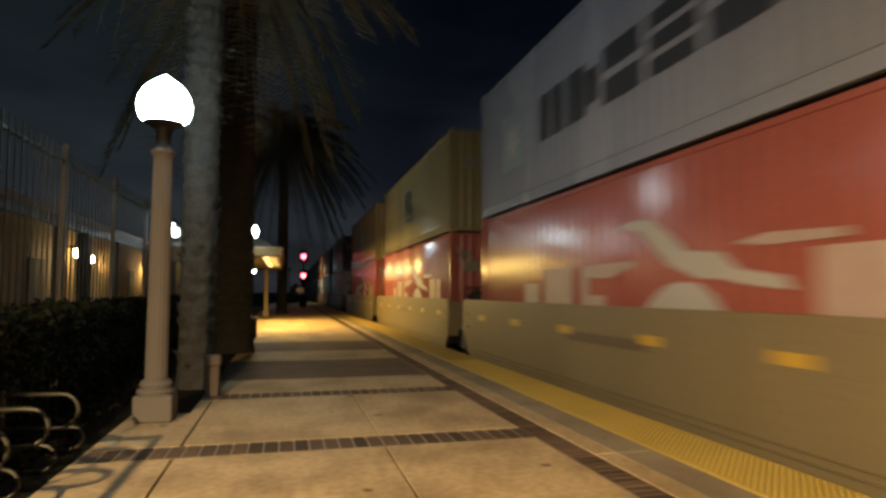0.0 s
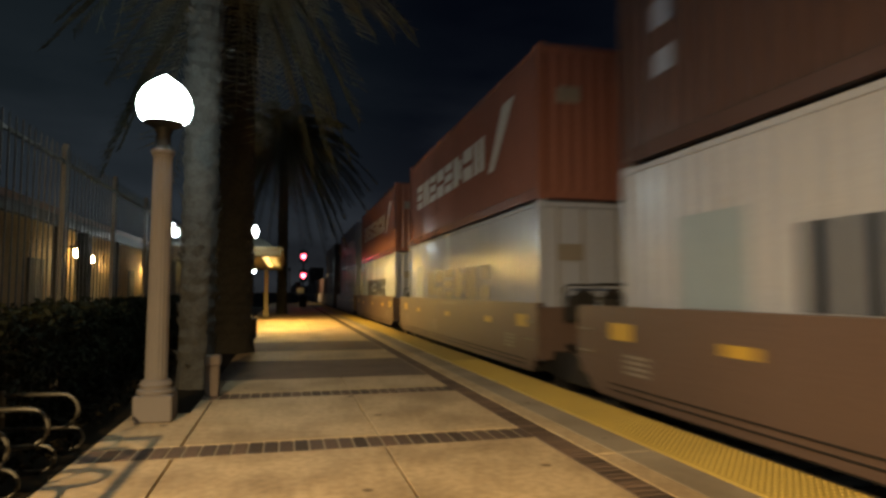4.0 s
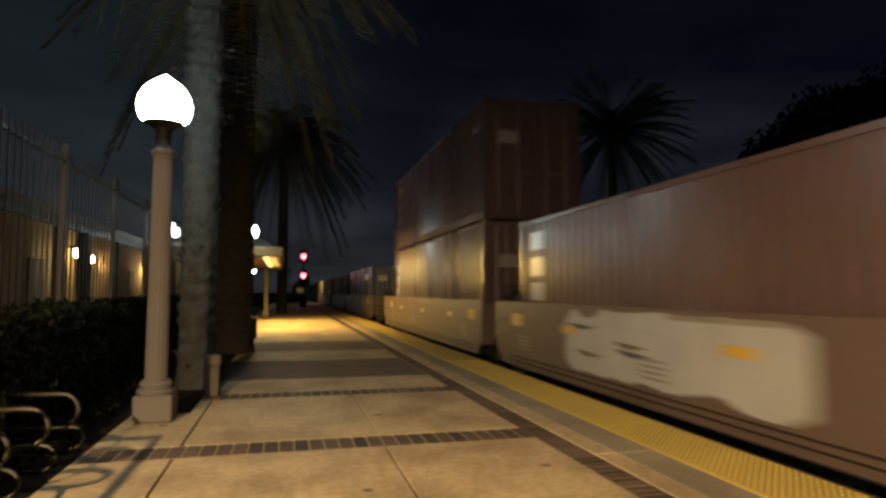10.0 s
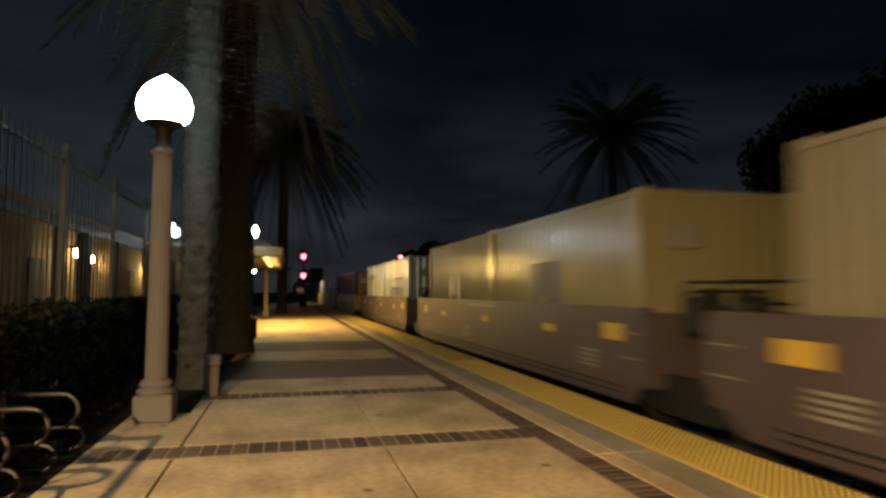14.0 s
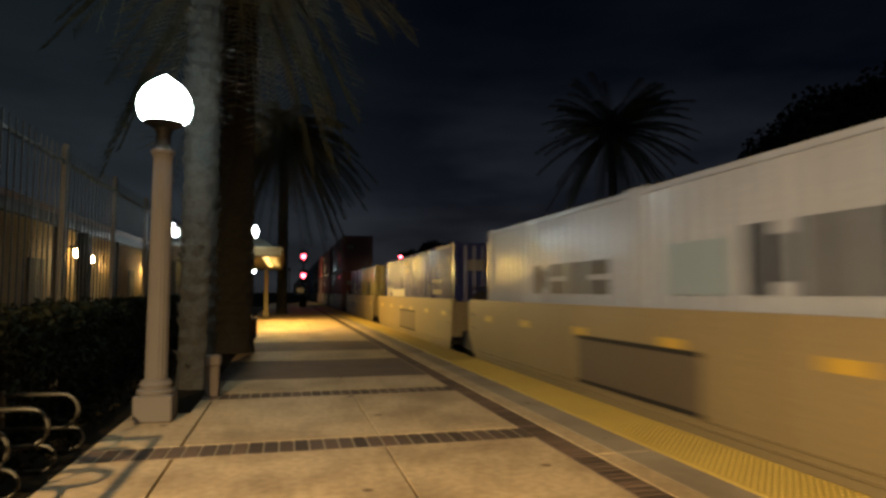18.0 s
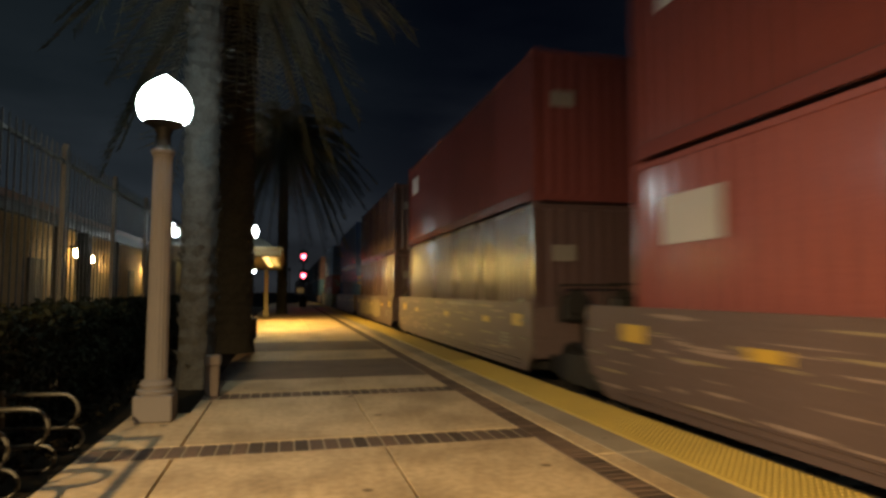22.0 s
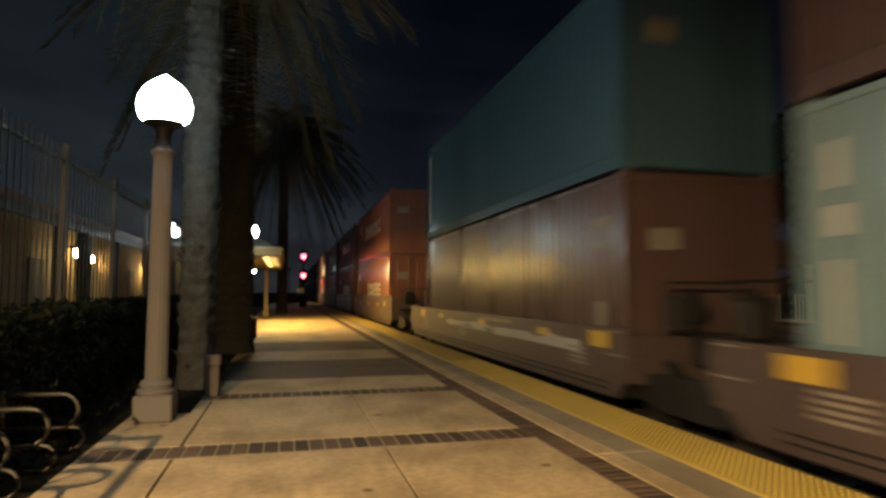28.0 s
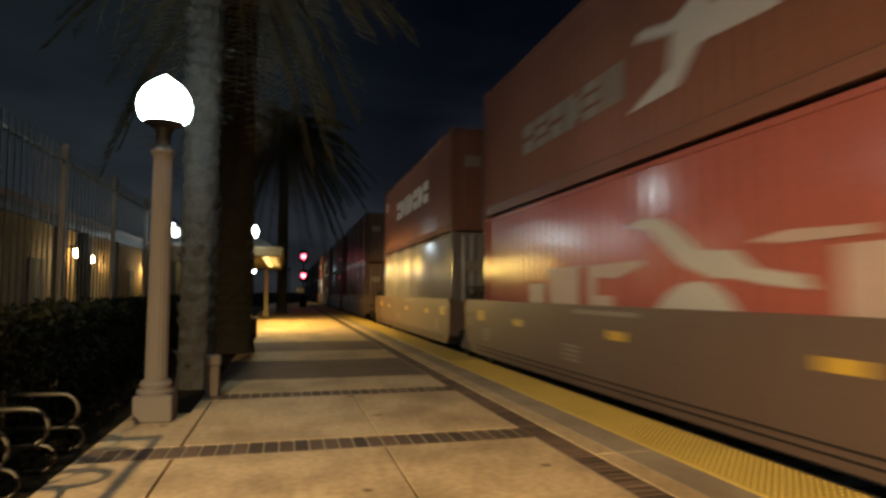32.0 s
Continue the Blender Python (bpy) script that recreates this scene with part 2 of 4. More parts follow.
tagged(sheet("ground", -600, 600, -300, 1200, -0.62, GROUND, 20, 20), "dark bare ground around the station at night", "ground", kind="structure")
bed = M()
for cx in (TX, TX + 4.3):
    bed.add([(cx - 2.1, -60, -0.60), (cx - 1.45, -60, -0.505), (cx + 1.45, -60, -0.505), (cx + 2.1, -60, -0.60),
             (cx - 2.1, 420, -0.60), (cx - 1.45, 420, -0.505), (cx + 1.45, 420, -0.505), (cx + 2.1, 420, -0.60)],
            [(0, 1, 5, 4), (1, 2, 6, 5), (2, 3, 7, 6)])
tagged(part("ballast_bed", bed, BALLAST), "dark crushed stone ballast under both tracks", "ballast", kind="structure")
rnd = random.Random(5)
stones = M()
for i in range(2600):
    cx = TX + rnd.uniform(-1.75, 1.0)
    cy, s = rnd.uniform(2.0, 16.0), rnd.uniform(0.018, 0.045)
    z = -0.505 if cx > TX - 1.45 else -0.505 - (TX - 1.45 - cx) * 0.14
    stones.add([(cx + s * rnd.uniform(0.6, 1.2) * dx, cy + s * rnd.uniform(0.6, 1.2) * dy, z + s * dz) for dx, dy, dz in
                ((1, 0, 0.2), (-0.4, 0.9, 0.1), (-0.5, -0.9, 0.15), (0, 0, 0.9))], [(0, 1, 3), (1, 2, 3), (2, 0, 3)])
tagged(part("ballast_stones", stones, BALLAST), "loose dark ballast stones beside the rails", "stones", kind="stuff")
for k, cx in enumerate((TX, TX + 4.3)):
    tr = thing("track", "worn steel running rails on timber ties", "track", kind="structure")
    for sx in (-0.7525, 0.7525):
        m = M()
        x = cx + sx
        prof = [(-0.07, -0.18), (0.07, -0.18), (0.07, -0.165), (0.012, -0.14), (0.012, -0.05), (0.035, -0.04), (0.035, 0), (-0.035, 0), (-0.035, -0.04), (-0.012, -0.05), (-0.012, -0.14), (-0.07, -0.165)]
        n = len(prof)
        m.add([(x + p[0], yy, RAIL_Z + p[1]) for yy in (-60, 420) for p in prof], [(i, (i + 1) % n, (i + 1) % n + n, i + n) for i in range(n)])
        part("rail", m, RAIL, tr)
    if k == 0:
        tie = M().box(-1.28, 1.28, -0.115, 0.115, -0.52, -0.37, 0.012).mesh("tie")
        for i in range(34):
            part("tie", tie, BLACK, tr, at=Matrix.Translation((cx, 1.0 + i * 0.6, -0.123)))

P_LEFT, P_RIGHT = -1.68, 3.87
J0, J1, BX0, BX1, TX0 = -0.89, 0.89, 2.33, 2.58, 3.18
platform = thing("platform", "concrete station platform with brick bands and a yellow edge", "platform", kind="structure")
part("platform_base", M().box(P_LEFT, P_RIGHT - 0.02, -40, 78, -0.60, -0.05), GROOVE, platform)
part("platform_nosing", M().box(P_RIGHT - 0.30, P_RIGHT, -40, 78, -0.20, -0.008, 0.006), CONCRETE_GREY, platform, "grey concrete edge beam")
# concrete fields between the joints and the brick bands
rows_y = [(-10.0, -6.0), (-5.98, -2.98), (-2.96, -0.2), (0.2, 3.1), (3.115, 5.72), (6.14, 8.64), (9.06, 10.40), (18.0, 21.2), (21.22, 24.4), (24.42, 27.6), (27.62, 30.8), (30.82, 34.0), (34.02, 37.2), (37.22, 44), (44.02, 52), (52.02, 60), (60.02, 69), (69.02, 78)]
G = 0.010
for y0, y1 in rows_y:
    for x0, x1 in ((P_LEFT + 0.02, J0 - G), (J0 + G, J1 - G), (J1 + G, BX0 - G)):
        part("slab", M().box(x0, x1, y0 + G, y1 - G, -0.06, 0.0, 0.004), CONCRETE, platform)
for y0, y1 in ((13.2, 15.18),):
    part("slab", M().box(P_LEFT, BX0 - G, y0 + G, y1 - G, -0.06, 0.0, 0.004), CONCRETE, platform)
for y0, y1 in ((10.42, 13.18), (15.2, 17.98)):
    part("paver_field", M().box(P_LEFT, BX0 - G, y0, y1, -0.06, -0.002, 0.004), PAVER, platform, "brown brick paver field")
for y0 in range(-10, 78, 3):
    part("edge_slab", M().box(BX1 + G, 2.79, y0 + G, y0 + 3 - G, -0.06, 0.0, 0.004), CONCRETE, platform)
    part("edge_slab", M().box(2.797, TX0 - 0.03, y0 + G, y0 + 3 - G, -0.06, -0.001, 0.004), CONCRETE_GREY, platform)
# tactile strip: panels with rows of domes
for y0 in range(-8, 78, 2):
    part("tactile_panel", M().box(TX0, P_RIGHT - 0.005, y0 + 0.003, y0 + 1.997, -0.05, 0.003, 0.004), TACTILE, platform, "yellow tactile panel" if y0 < -7 else "")
dome = M()
ring = [(math.cos(a * math.pi / 3), math.sin(a * math.pi / 3)) for a in range(6)]
for j in range(150):
    for i in range(11):
        cx, cy = TX0 + 0.04 + i * 0.0605, 2.4 + j * 0.0667
        dome.add([(cx + 0.021 * a, cy + 0.021 * b, 0.002) for a, b in ring] + [(cx + 0.011 * a, cy + 0.011 * b, 0.010) for a, b in ring],
                 [(k, (k + 1) % 6, (k + 1) % 6 + 6, k + 6) for k in range(6)] + [(6, 7, 8, 9, 10, 11)])
tagged(part("tactile_domes", dome, TACTILE, platform), kind="stuff")

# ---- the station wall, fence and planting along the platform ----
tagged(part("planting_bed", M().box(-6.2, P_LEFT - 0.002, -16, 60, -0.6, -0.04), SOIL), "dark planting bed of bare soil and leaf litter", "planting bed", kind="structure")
part_kerb = tagged(part("planting_kerb", M().box(P_LEFT - 0.14, P_LEFT - 0.006, -10, 60, -0.3, -0.012, 0.01), SOIL), "low kerb beside the planting bed, shade painted into its dark colour", "kerb", kind="structure")

# this dark strip stands for soil and for the shadow behind the pedestal
tagged(part("tree_pit", M().box(P_LEFT - 0.004, -1.04, 7.76, 19.2, -0.045, 0.014, 0.01), SOIL), "soil strip around the palms, darkened for the shade beside the platform", "soil", kind="structure")
FX, FTOP = -2.85, 3.05
fence = thing("picket_fence", "tall dark steel picket fence along the planting bed", "fence")
FY0, FY1 = 4.27, 38.6
post_m = M().box(-0.035, 0.035, -0.035, 0.035, -0.04, FTOP + 0.28, 0.006).mesh("post")
for i in range(15):
    part("post", post_m, PICKET, fence, at=Matrix.Translation((FX, FY0 + 2.45 * i, 0)))
for z in (0.18, FTOP + 0.03):
    part("rail", M().box(FX - 0.02, FX + 0.02, FY0, FY1, z - 0.02, z + 0.02), PICKET, fence)
pick_m = M().box(-0.008, 0.008, -0.008, 0.008, 0.06, FTOP + 0.16).add([(-0.0095, -0.0095, FTOP + 0.16), (0.0095, -0.0095, FTOP + 0.16), (0.0095, 0.0095, FTOP + 0.16), (-0.0095, 0.0095, FTOP + 0.16), (0, 0, FTOP + 0.22)],
                                                                     [(0, 1, 4), (1, 2, 4), (2, 3, 4), (3, 0, 4)]).mesh("picket")
n_pick = int((FY1 - FY0) / 0.175)
for i in range(n_pick):
    part("picket", pick_m, PICKET, fence, at=Matrix.Translation((FX + 0.03, FY0 + 0.0875 + i * 0.175, 0)))


def leaf_clumps(name, boxes, count, size, mat, seed, rest=None):
    r = random.Random(seed)
    m = M()
    for i in range(count):
        x0, x1, y0, y1, z0, z1 = r.choice(boxes)
        p = Vector((r.uniform(x0, x1), r.uniform(y0, y1), z0 + (z1 - z0) * r.random() ** 0.6))
        a = Vector((r.gauss(0, 1), r.gauss(0, 1), r.gauss(0, 0.6))).normalized() * size * r.uniform(0.6, 1.3)
        b = a.cross(Vector((r.gauss(0, 1), r.gauss(0, 1), r.gauss(0, 1)))).normalized() * size * 0.45
        m.add([p - a, p + b, p + a, p - b + a * 0.2], [(0, 1, 2, 3)])
    return part(name, m, mat, rest)


for i in range(13):
    y0 = 2.0 + i * 2.4
    hd = thing("hedge", "dark ragged clipped hedge in front of the picket fence", "shrub", group="shrubs along the fence")
    hb = [(-2.80, -2.36 + 0.05 * math.sin(q * 2 + i), y0 + q * 0.4, y0 + q * 0.4 + 0.48, -0.04, 1.24 + 0.06 * math.sin(q * 1.7 + i * 2.1)) for q in range(6)]
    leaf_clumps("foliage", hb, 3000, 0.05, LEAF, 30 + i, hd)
    part("stem", M().tube([(-2.6, y0 + 1.2, -0.05), (-2.58, y0 + 1.25, 0.7)], 0.03, 6), BARK_SHADED, hd)

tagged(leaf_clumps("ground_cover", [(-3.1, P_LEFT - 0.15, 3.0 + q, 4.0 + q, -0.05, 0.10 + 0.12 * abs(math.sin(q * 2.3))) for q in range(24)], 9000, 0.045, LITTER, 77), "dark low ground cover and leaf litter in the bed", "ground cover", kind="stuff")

depot = thing("station_building", "low beige stucco station house with wall lanterns", "building")
DX = -6.0
part("wall", M().box(DX - 0.3, DX, -16, 46, -0.6, 3.4), STUCCO, depot)
part("wall", M().box(DX - 9, DX - 0.3, -16, -15.7, -0.6, 3.4), STUCCO, depot)
part("wall", M().box(DX - 9, DX - 0.3, 45.7, 46, -0.6, 3.4), STUCCO, depot)
EX, EZ = DX + 1.5, 2.95
part("roof", M().add([(EX, -16.7, EZ), (EX, 46.7, EZ), (DX - 5, 46.7, 5.2), (DX - 5, -16.7, 5.2), (EX, -16.7, EZ + 0.12), (EX, 46.7, EZ + 0.12), (DX - 5, 46.7, 5.34), (DX - 5, -16.7, 5.34)],
                     [(0, 1, 2, 3), (4, 7, 6, 5), (0, 4, 5, 1), (1, 5, 6, 2), (2, 6, 7, 3), (3, 7, 4, 0)]), ROOF, depot)
part("roof", M().box(DX - 9.6, DX - 4.98, -16.7, 46.7, 5.2, 5.34), ROOF, depot)
part("porch_beam", M().box(EX - 0.22, EX - 0.08, -16.5, 46.5, EZ - 0.20, EZ + 0.02, 0.01), IRON, depot)
for y, w in ((10.6, 0.09), (14.8, 0.09), (16.5, 0.13), (19.2, 0.10), (23.6, 0.12), (28.4, 0.10), (34.0, 0.10), (40.0, 0.10)):
    part("porch_post", M().box(EX - 0.15 - w, EX - 0.15 + w, y - w, y + w, -0.6, EZ - 0.19, 0.012), IRON, depot)
for y in (13.0, 17.4, 27.2):
    wd = part("window", M().box(DX - 0.02, DX + 0.05, y - 0.5, y + 0.5, 0.9, 2.2, 0.01), IRON, depot, "dark window frame")
    part("pane", M().box(DX + 0.045, DX + 0.055, y - 0.42, y + 0.42, 0.98, 2.12), MATTE_BLACK, wd)


def lantern(y, z, size=1.0):
    t = thing("wall_lantern", "lit glass lantern on the stucco station wall", "lantern", Matrix.Translation((DX, y, z)), "lanterns on the station wall")
    part("bracket", M().box(0.0, 0.3, -0.02, 0.02, 0.2 * size, 0.24 * size).box(-0.0, 0.03, -0.06, 0.06, 0.1, 0.34), IRON, t)
    part("glass", M().lathe([(0.07 * size, -0.2 * size), (0.12 * size, 0.08 * size), (0.10 * size, 0.12 * size)], 0.3, 0, 8), LANTERN, t)
    part("cap", M().lathe([(0.14 * size, 0.125 * size), (0.03, 0.25 * size)], 0.3, 0, 8), IRON, t)
    return t


lantern(19.52, 2.47, 0.72)
lantern(20.96, 2.37, 0.5)
# two more lanterns, added unseen behind the porch posts to brighten the wall
lantern(23.3, 2.25, 0.55)
lantern(29.1, 2.3, 0.9)


# ---- platform lamps ----
def platform_lamp(x, y, label="fluted cast-stone lamp post with a glowing acorn globe"):
    t = thing("lamp_post", label, "lamp", Matrix.Translation((x, y, 0)), "lamp posts along the platform")
    part("pedestal", M().box(-0.195, 0.195, -0.195, 0.195, 0.0, 0.285, 0.018), CASTSTONE, t)
    part("moulding", M().lathe([(0.185, 0.283), (0.197, 0.30), (0.197, 0.325), (0.16, 0.345), (0.16, 0.365), (0.172, 0.385), (0.15, 0.42), (0.123, 0.44)], seg=28), CASTSTONE, t, smooth=False)
    fl = M()
    vs, fs = [], []
    seg = 48
    for i in range(9):
        f = i / 8
        r, z = 0.116 - 0.012 * f - 0.005 * f * f, 0.438 + 2.42 * f
        for k in range(seg):
            a = 2 * math.pi * k / seg
            q = r * (1 - (0.06 if k % 3 == 0 else 0.0))
            vs.append((q * math.cos(a), q * math.sin(a), z))
    for i in range(8):
        for k in range(seg):
            fs.append((i * seg + k, i * seg + (k + 1) % seg, (i + 1) * seg + (k + 1) % seg, (i + 1) * seg + k))
    part("shaft", fl.add(vs, fs), CASTSTONE, t)
    for z in (2.52, 2.70):
        part("bolt", M().tube([(0, -0.10, z), (0, -0.125, z)], 0.014, 8), CASTSTONE, t)
    part("capital", M().lathe([(0.100, 2.85), (0.106, 2.87), (0.103, 2.885), (0.125, 2.905), (0.132, 2.94), (0.11, 2.95)], seg=24), CASTSTONE, t)
    part("holder", M().lathe([(0.095, 2.948), (0.08, 2.99), (0.076, 3.12), (0.10, 3.19), (0.165, 3.225), (0.208, 3.252), (0.21, 3.26), (0.15, 3.256)], seg=20), IRON, t, "dark iron globe holder")
    part("globe", M().lathe([(0.15, 3.262), (0.215, 3.266), (0.262, 3.325), (0.288, 3.43), (0.272, 3.54), (0.23, 3.62), (0.165, 3.69), (0.088, 3.745), (0.045, 3.778), (0.02, 3.795)], seg=28), GLOBE, t, "glowing white acorn globe", smooth=True)
    return t


platform_lamp(-1.35, 7.45)
platform_lamp(-1.25, 22.6)
platform_lamp(-1.31, -7.7)
platform_lamp(-3.3, 66.0)
platform_lamp(-3.93, 23.25)
b = thing("bollard", "small square cast-stone bollard beside the platform", "bollard", Matrix.Translation((-0.93, 8.95, 0)))
part("shaft", M().box(-0.085, 0.085, -0.085, 0.085, 0, 0.40, 0.012), BROWNSTONE, b)
part("cap", M().box(-0.105, 0.105, -0.105, 0.105, 0.398, 0.54, 0.02), BROWNSTONE, b)

def hairpin(y, nose, left, lo, hi):
    """A tube bent into a hairpin in the plane of constant y, its round nose towards +x."""
    q = (hi - lo) / 2
    bend = [(nose - q + q * math.sin(a), y, lo + q - q * math.cos(a)) for a in [k * math.pi / 8 for k in range(9)]]
    return [(left, y, lo)] + bend + [(left, y, hi)]


for y in (3.9, 4.6, 5.3, 6.0):
    t = thing("bike_rack", "bent steel tube bike rack hoop in the planting bed", "bike rack", Matrix.Translation((0, 0, -0.04)), "hoops in the bed")
    part("hoop", M().tube(hairpin(y, -1.69, -2.28, 0.28, 0.56), 0.017, 10), CHROME, t, smooth=True)
    part("low_loop", M().tube(hairpin(y + 0.33, -1.74, -2.1, 0.02, 0.22), 0.015, 10), CHROME, t, smooth=True)
    part("post", M().tube([(-2.26, y, 0.0), (-2.26, y, 0.60)], 0.022, 8), CHROME, t)
    part("foot", M().lathe([(0.06, 0.0), (0.06, 0.02), (0.03, 0.03)], -2.26, y, 12), CHROME, t)
# added out of view: its rails and loops throw the bar shadows on the platform
rk = thing("shadow_frame", "unseen waist-high tube frame with bent loops, added to cast shadows on the platform", "bike rack", Matrix.Translation((0, 0, -0.04)))
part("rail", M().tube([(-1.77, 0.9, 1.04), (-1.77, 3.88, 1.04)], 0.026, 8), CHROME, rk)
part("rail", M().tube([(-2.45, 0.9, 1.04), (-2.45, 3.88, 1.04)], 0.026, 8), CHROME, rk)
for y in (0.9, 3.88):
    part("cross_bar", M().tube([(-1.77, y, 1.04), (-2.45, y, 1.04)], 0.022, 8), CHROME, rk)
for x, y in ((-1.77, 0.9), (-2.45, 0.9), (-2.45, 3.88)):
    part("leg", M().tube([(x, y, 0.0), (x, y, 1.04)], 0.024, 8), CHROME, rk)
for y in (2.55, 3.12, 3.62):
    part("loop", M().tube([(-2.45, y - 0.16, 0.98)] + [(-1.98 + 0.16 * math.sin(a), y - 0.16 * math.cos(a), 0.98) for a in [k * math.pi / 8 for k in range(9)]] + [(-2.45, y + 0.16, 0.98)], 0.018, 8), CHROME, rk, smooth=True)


# ---- palms and trees ----
def palm(x, y, r, h, seed, crown=46, length=2.6, droop=1.0, bark=None, dense=1, label="date palm with a rough trunk and drooping fronds"):
    rd = random.Random(seed)
    t = thing("palm_tree", label, "palm", Matrix.Translation((x, y, 0)), "palms along the track")
    prof = [(r * 1.25, -0.06), (r * 1.15, 0.15)]
    n = int(h / 0.11)
    for i in range(1, n):
        z = 0.2 + (h - 0.2) * i / n
        prof.append((r * (1.05 - 0.12 * i / n) * (1.045 if i % 2 else 0.955), z))
    part("trunk", M().lathe(prof, seg=22, jit=0.06, rnd=rd), bark or BARK, t)
    scars = M()
    for i in range(int(h * 26)):
        z, a = rd.uniform(0.3, h), rd.uniform(0, 6.283)
        q = r * (1.05 - 0.12 * z / h)
        p = Vector((q * math.cos(a), q * math.sin(a), z))
        o, s = Vector((math.cos(a), math.sin(a), 0)), Vector((-math.sin(a), math.cos(a), 0))
        w = rd.uniform(0.05, 0.10)
        scars.add([p - s * w, p + s * w, p + o * rd.uniform(0.04, 0.10) + Vector((0, 0, rd.uniform(0.03, 0.10))), p - Vector((0, 0, 0.06))], [(0, 1, 2), (0, 3, 1), (0, 2, 3), (1, 3, 2)])
    part("bark_scale", scars, bark or BARK, t)["kind"] = "stuff"
    m = M()
    for i in range(crown):
        a = rd.uniform(0, 6.283)
        up = rd.uniform(-0.9, 1.25)
        ln = length * rd.uniform(0.8, 1.1)
        d, s = Vector((math.cos(a), math.sin(a), 0)), Vector((-math.sin(a), math.cos(a), 0))
        prev = None
        pts = []
        for k in range(9):
            f = k / 8
            pts.append(Vector((0, 0, h)) + d * (ln * (f if up > -0.2 else f * 0.8) * math.cos(up * 0.7)) + Vector((0, 0, ln * (math.sin(up) * f - droop * 0.75 * f * f))))
        m.tube(pts, 0.022, 4, 0.006)
        for k in range(1, 9):
            for q in range(3 * dense):
                f = (k - 1 + q / (3 * dense)) / 8
                p = pts[k - 1].lerp(pts[k], q / (3 * dense))
                l = (0.5 + 0.2 * (dense - 1)) * (1 - 0.6 * abs(f - 0.4))
                for sg in (-1, 1):
                    tip = p + s * sg * l * 0.75 + d * l * 0.45 + Vector((0, 0, -l * 0.35 + rd.uniform(-0.08, 0.08)))
                    m.add([p - d * 0.014 * dense, p + d * 0.014 * dense, tip], [(0, 1, 2)])
    part("crown", m, FROND, t)
    return t


palm(-1.24, 9.75, 0.236, 9.8, 1, 48, 3.0)
palm(-1.15, 15.2, 0.385, 9.6, 2, 110, 3.9, 1.0, bark=BARK_SHADED, dense=2)
palm(-0.25, 41.0, 0.30, 11.4, 3, 150, 5.4, 0.95, dense=3)
palm(24.6, 44.0, 0.34, 13.9, 4, 130, 6.6, 0.58, dense=3)


def broad_tree(x, y, h, spread, seed, label="broad dark tree with a rounded leafy crown"):
    rd = random.Random(seed)
    t = thing("tree", label, "tree", Matrix.Translation((x, y, -0.6)), "trees beyond the tracks")
    tr = M().tube([(0, 0, 0), (0.1, 0.05, h * 0.2), (0.05, 0.1, h * 0.42)], 0.28, 10, 0.16)
    tips = []
    for i in range(7):
        a = i * 0.9 + rd.uniform(-0.3, 0.3)
        e = Vector((math.cos(a) * spread * 0.6, math.sin(a) * spread * 0.6, h * rd.uniform(0.55, 0.85)))
        s0 = Vector((0.07, 0.08, h * rd.uniform(0.25, 0.42)))
        tr.tube([s0, s0.lerp(e, 0.5) + Vector((0, 0, 0.3)), e], 0.11, 6, 0.03)
        tips.append(e)
    part("trunk", tr, BARK_SHADED, t)
    m = M()
    for c in tips + [Vector((0, 0, h * 0.85)), Vector((0.5, -0.4, h * 0.7))] * 2:
        for k in range(2900):
            o = Vector((rd.gauss(0, 1), rd.gauss(0, 1), rd.gauss(0, 0.75))) * spread * 0.21
            if o.length > spread * 0.40:
                o *= rd.uniform(0.3, 1.0) * spread * 0.40 / o.length
            p = c + o
            a = Vector((rd.gauss(0, 1), rd.gauss(0, 1), rd.gauss(0, 1))).normalized() * rd.uniform(0.12, 0.24)
            b = a.cross(Vector((rd.gauss(0, 1), rd.gauss(0, 1), rd.gauss(0, 1)))).normalized() * 0.14
            m.add([p - a, p + b, p + a, p - b], [(0, 1, 2, 3)])
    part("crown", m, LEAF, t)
    return t


broad_tree(33.2, 29.5, 14.0, 6.6, 11)
broad_tree(38.0, 35.0, 15.5, 7.5, 12)
broad_tree(37.0, 28.6, 13.5, 7.0, 16)
broad_tree(22.0, 95.0, 9.0, 6.0, 13)
broad_tree(29.0, 60.0, 7.0, 5.0, 14)

# ---- shelter ahead ----
sh = thing("platform_shelter", "cream steel platform shelter with a lit amber ceiling", "shelter")
part("ceiling_panel", M().box(-4.4, -0.28, 23.6, 37.8, 2.62, 2.96, 0.03), STEELGREY, sh)
part("roof", M().add([(-4.3, 23.8, 2.97), (-0.38, 23.8, 2.97), (-0.38, 37.6, 2.97), (-4.3, 37.6, 2.97), (-2.34, 26, 4.4), (-2.34, 35.4, 4.4)],
                                                             [(0, 1, 4), (1, 2, 5, 4), (2, 3, 5), (3, 0, 4, 5), (0, 3, 2, 1)]), SHINGLE, sh)
part("fascia", M().box(-4.44, -0.22, 23.52, 23.6, 2.66, 2.94, 0.01).box(-0.28, -0.22, 23.6, 37.88, 2.66, 2.94, 0.01), FASCIA, sh)
part("gutter", M().box(-4.46, -0.16, 23.46, 23.54, 2.90, 3.00, 0.01).box(-0.2, -0.13, 23.5, 37.9, 2.90, 3.00, 0.01), FASCIA, sh)
for x, y in ((-1.07, 36.2), (-2.2, 25.3), (-3.9, 25.3), (-3.9, 35.6)):
    p = part("post", M().box(x - 0.10, x + 0.10, y - 0.10, y + 0.10, 0.0, 2.62, 0.012), CREAM, sh)
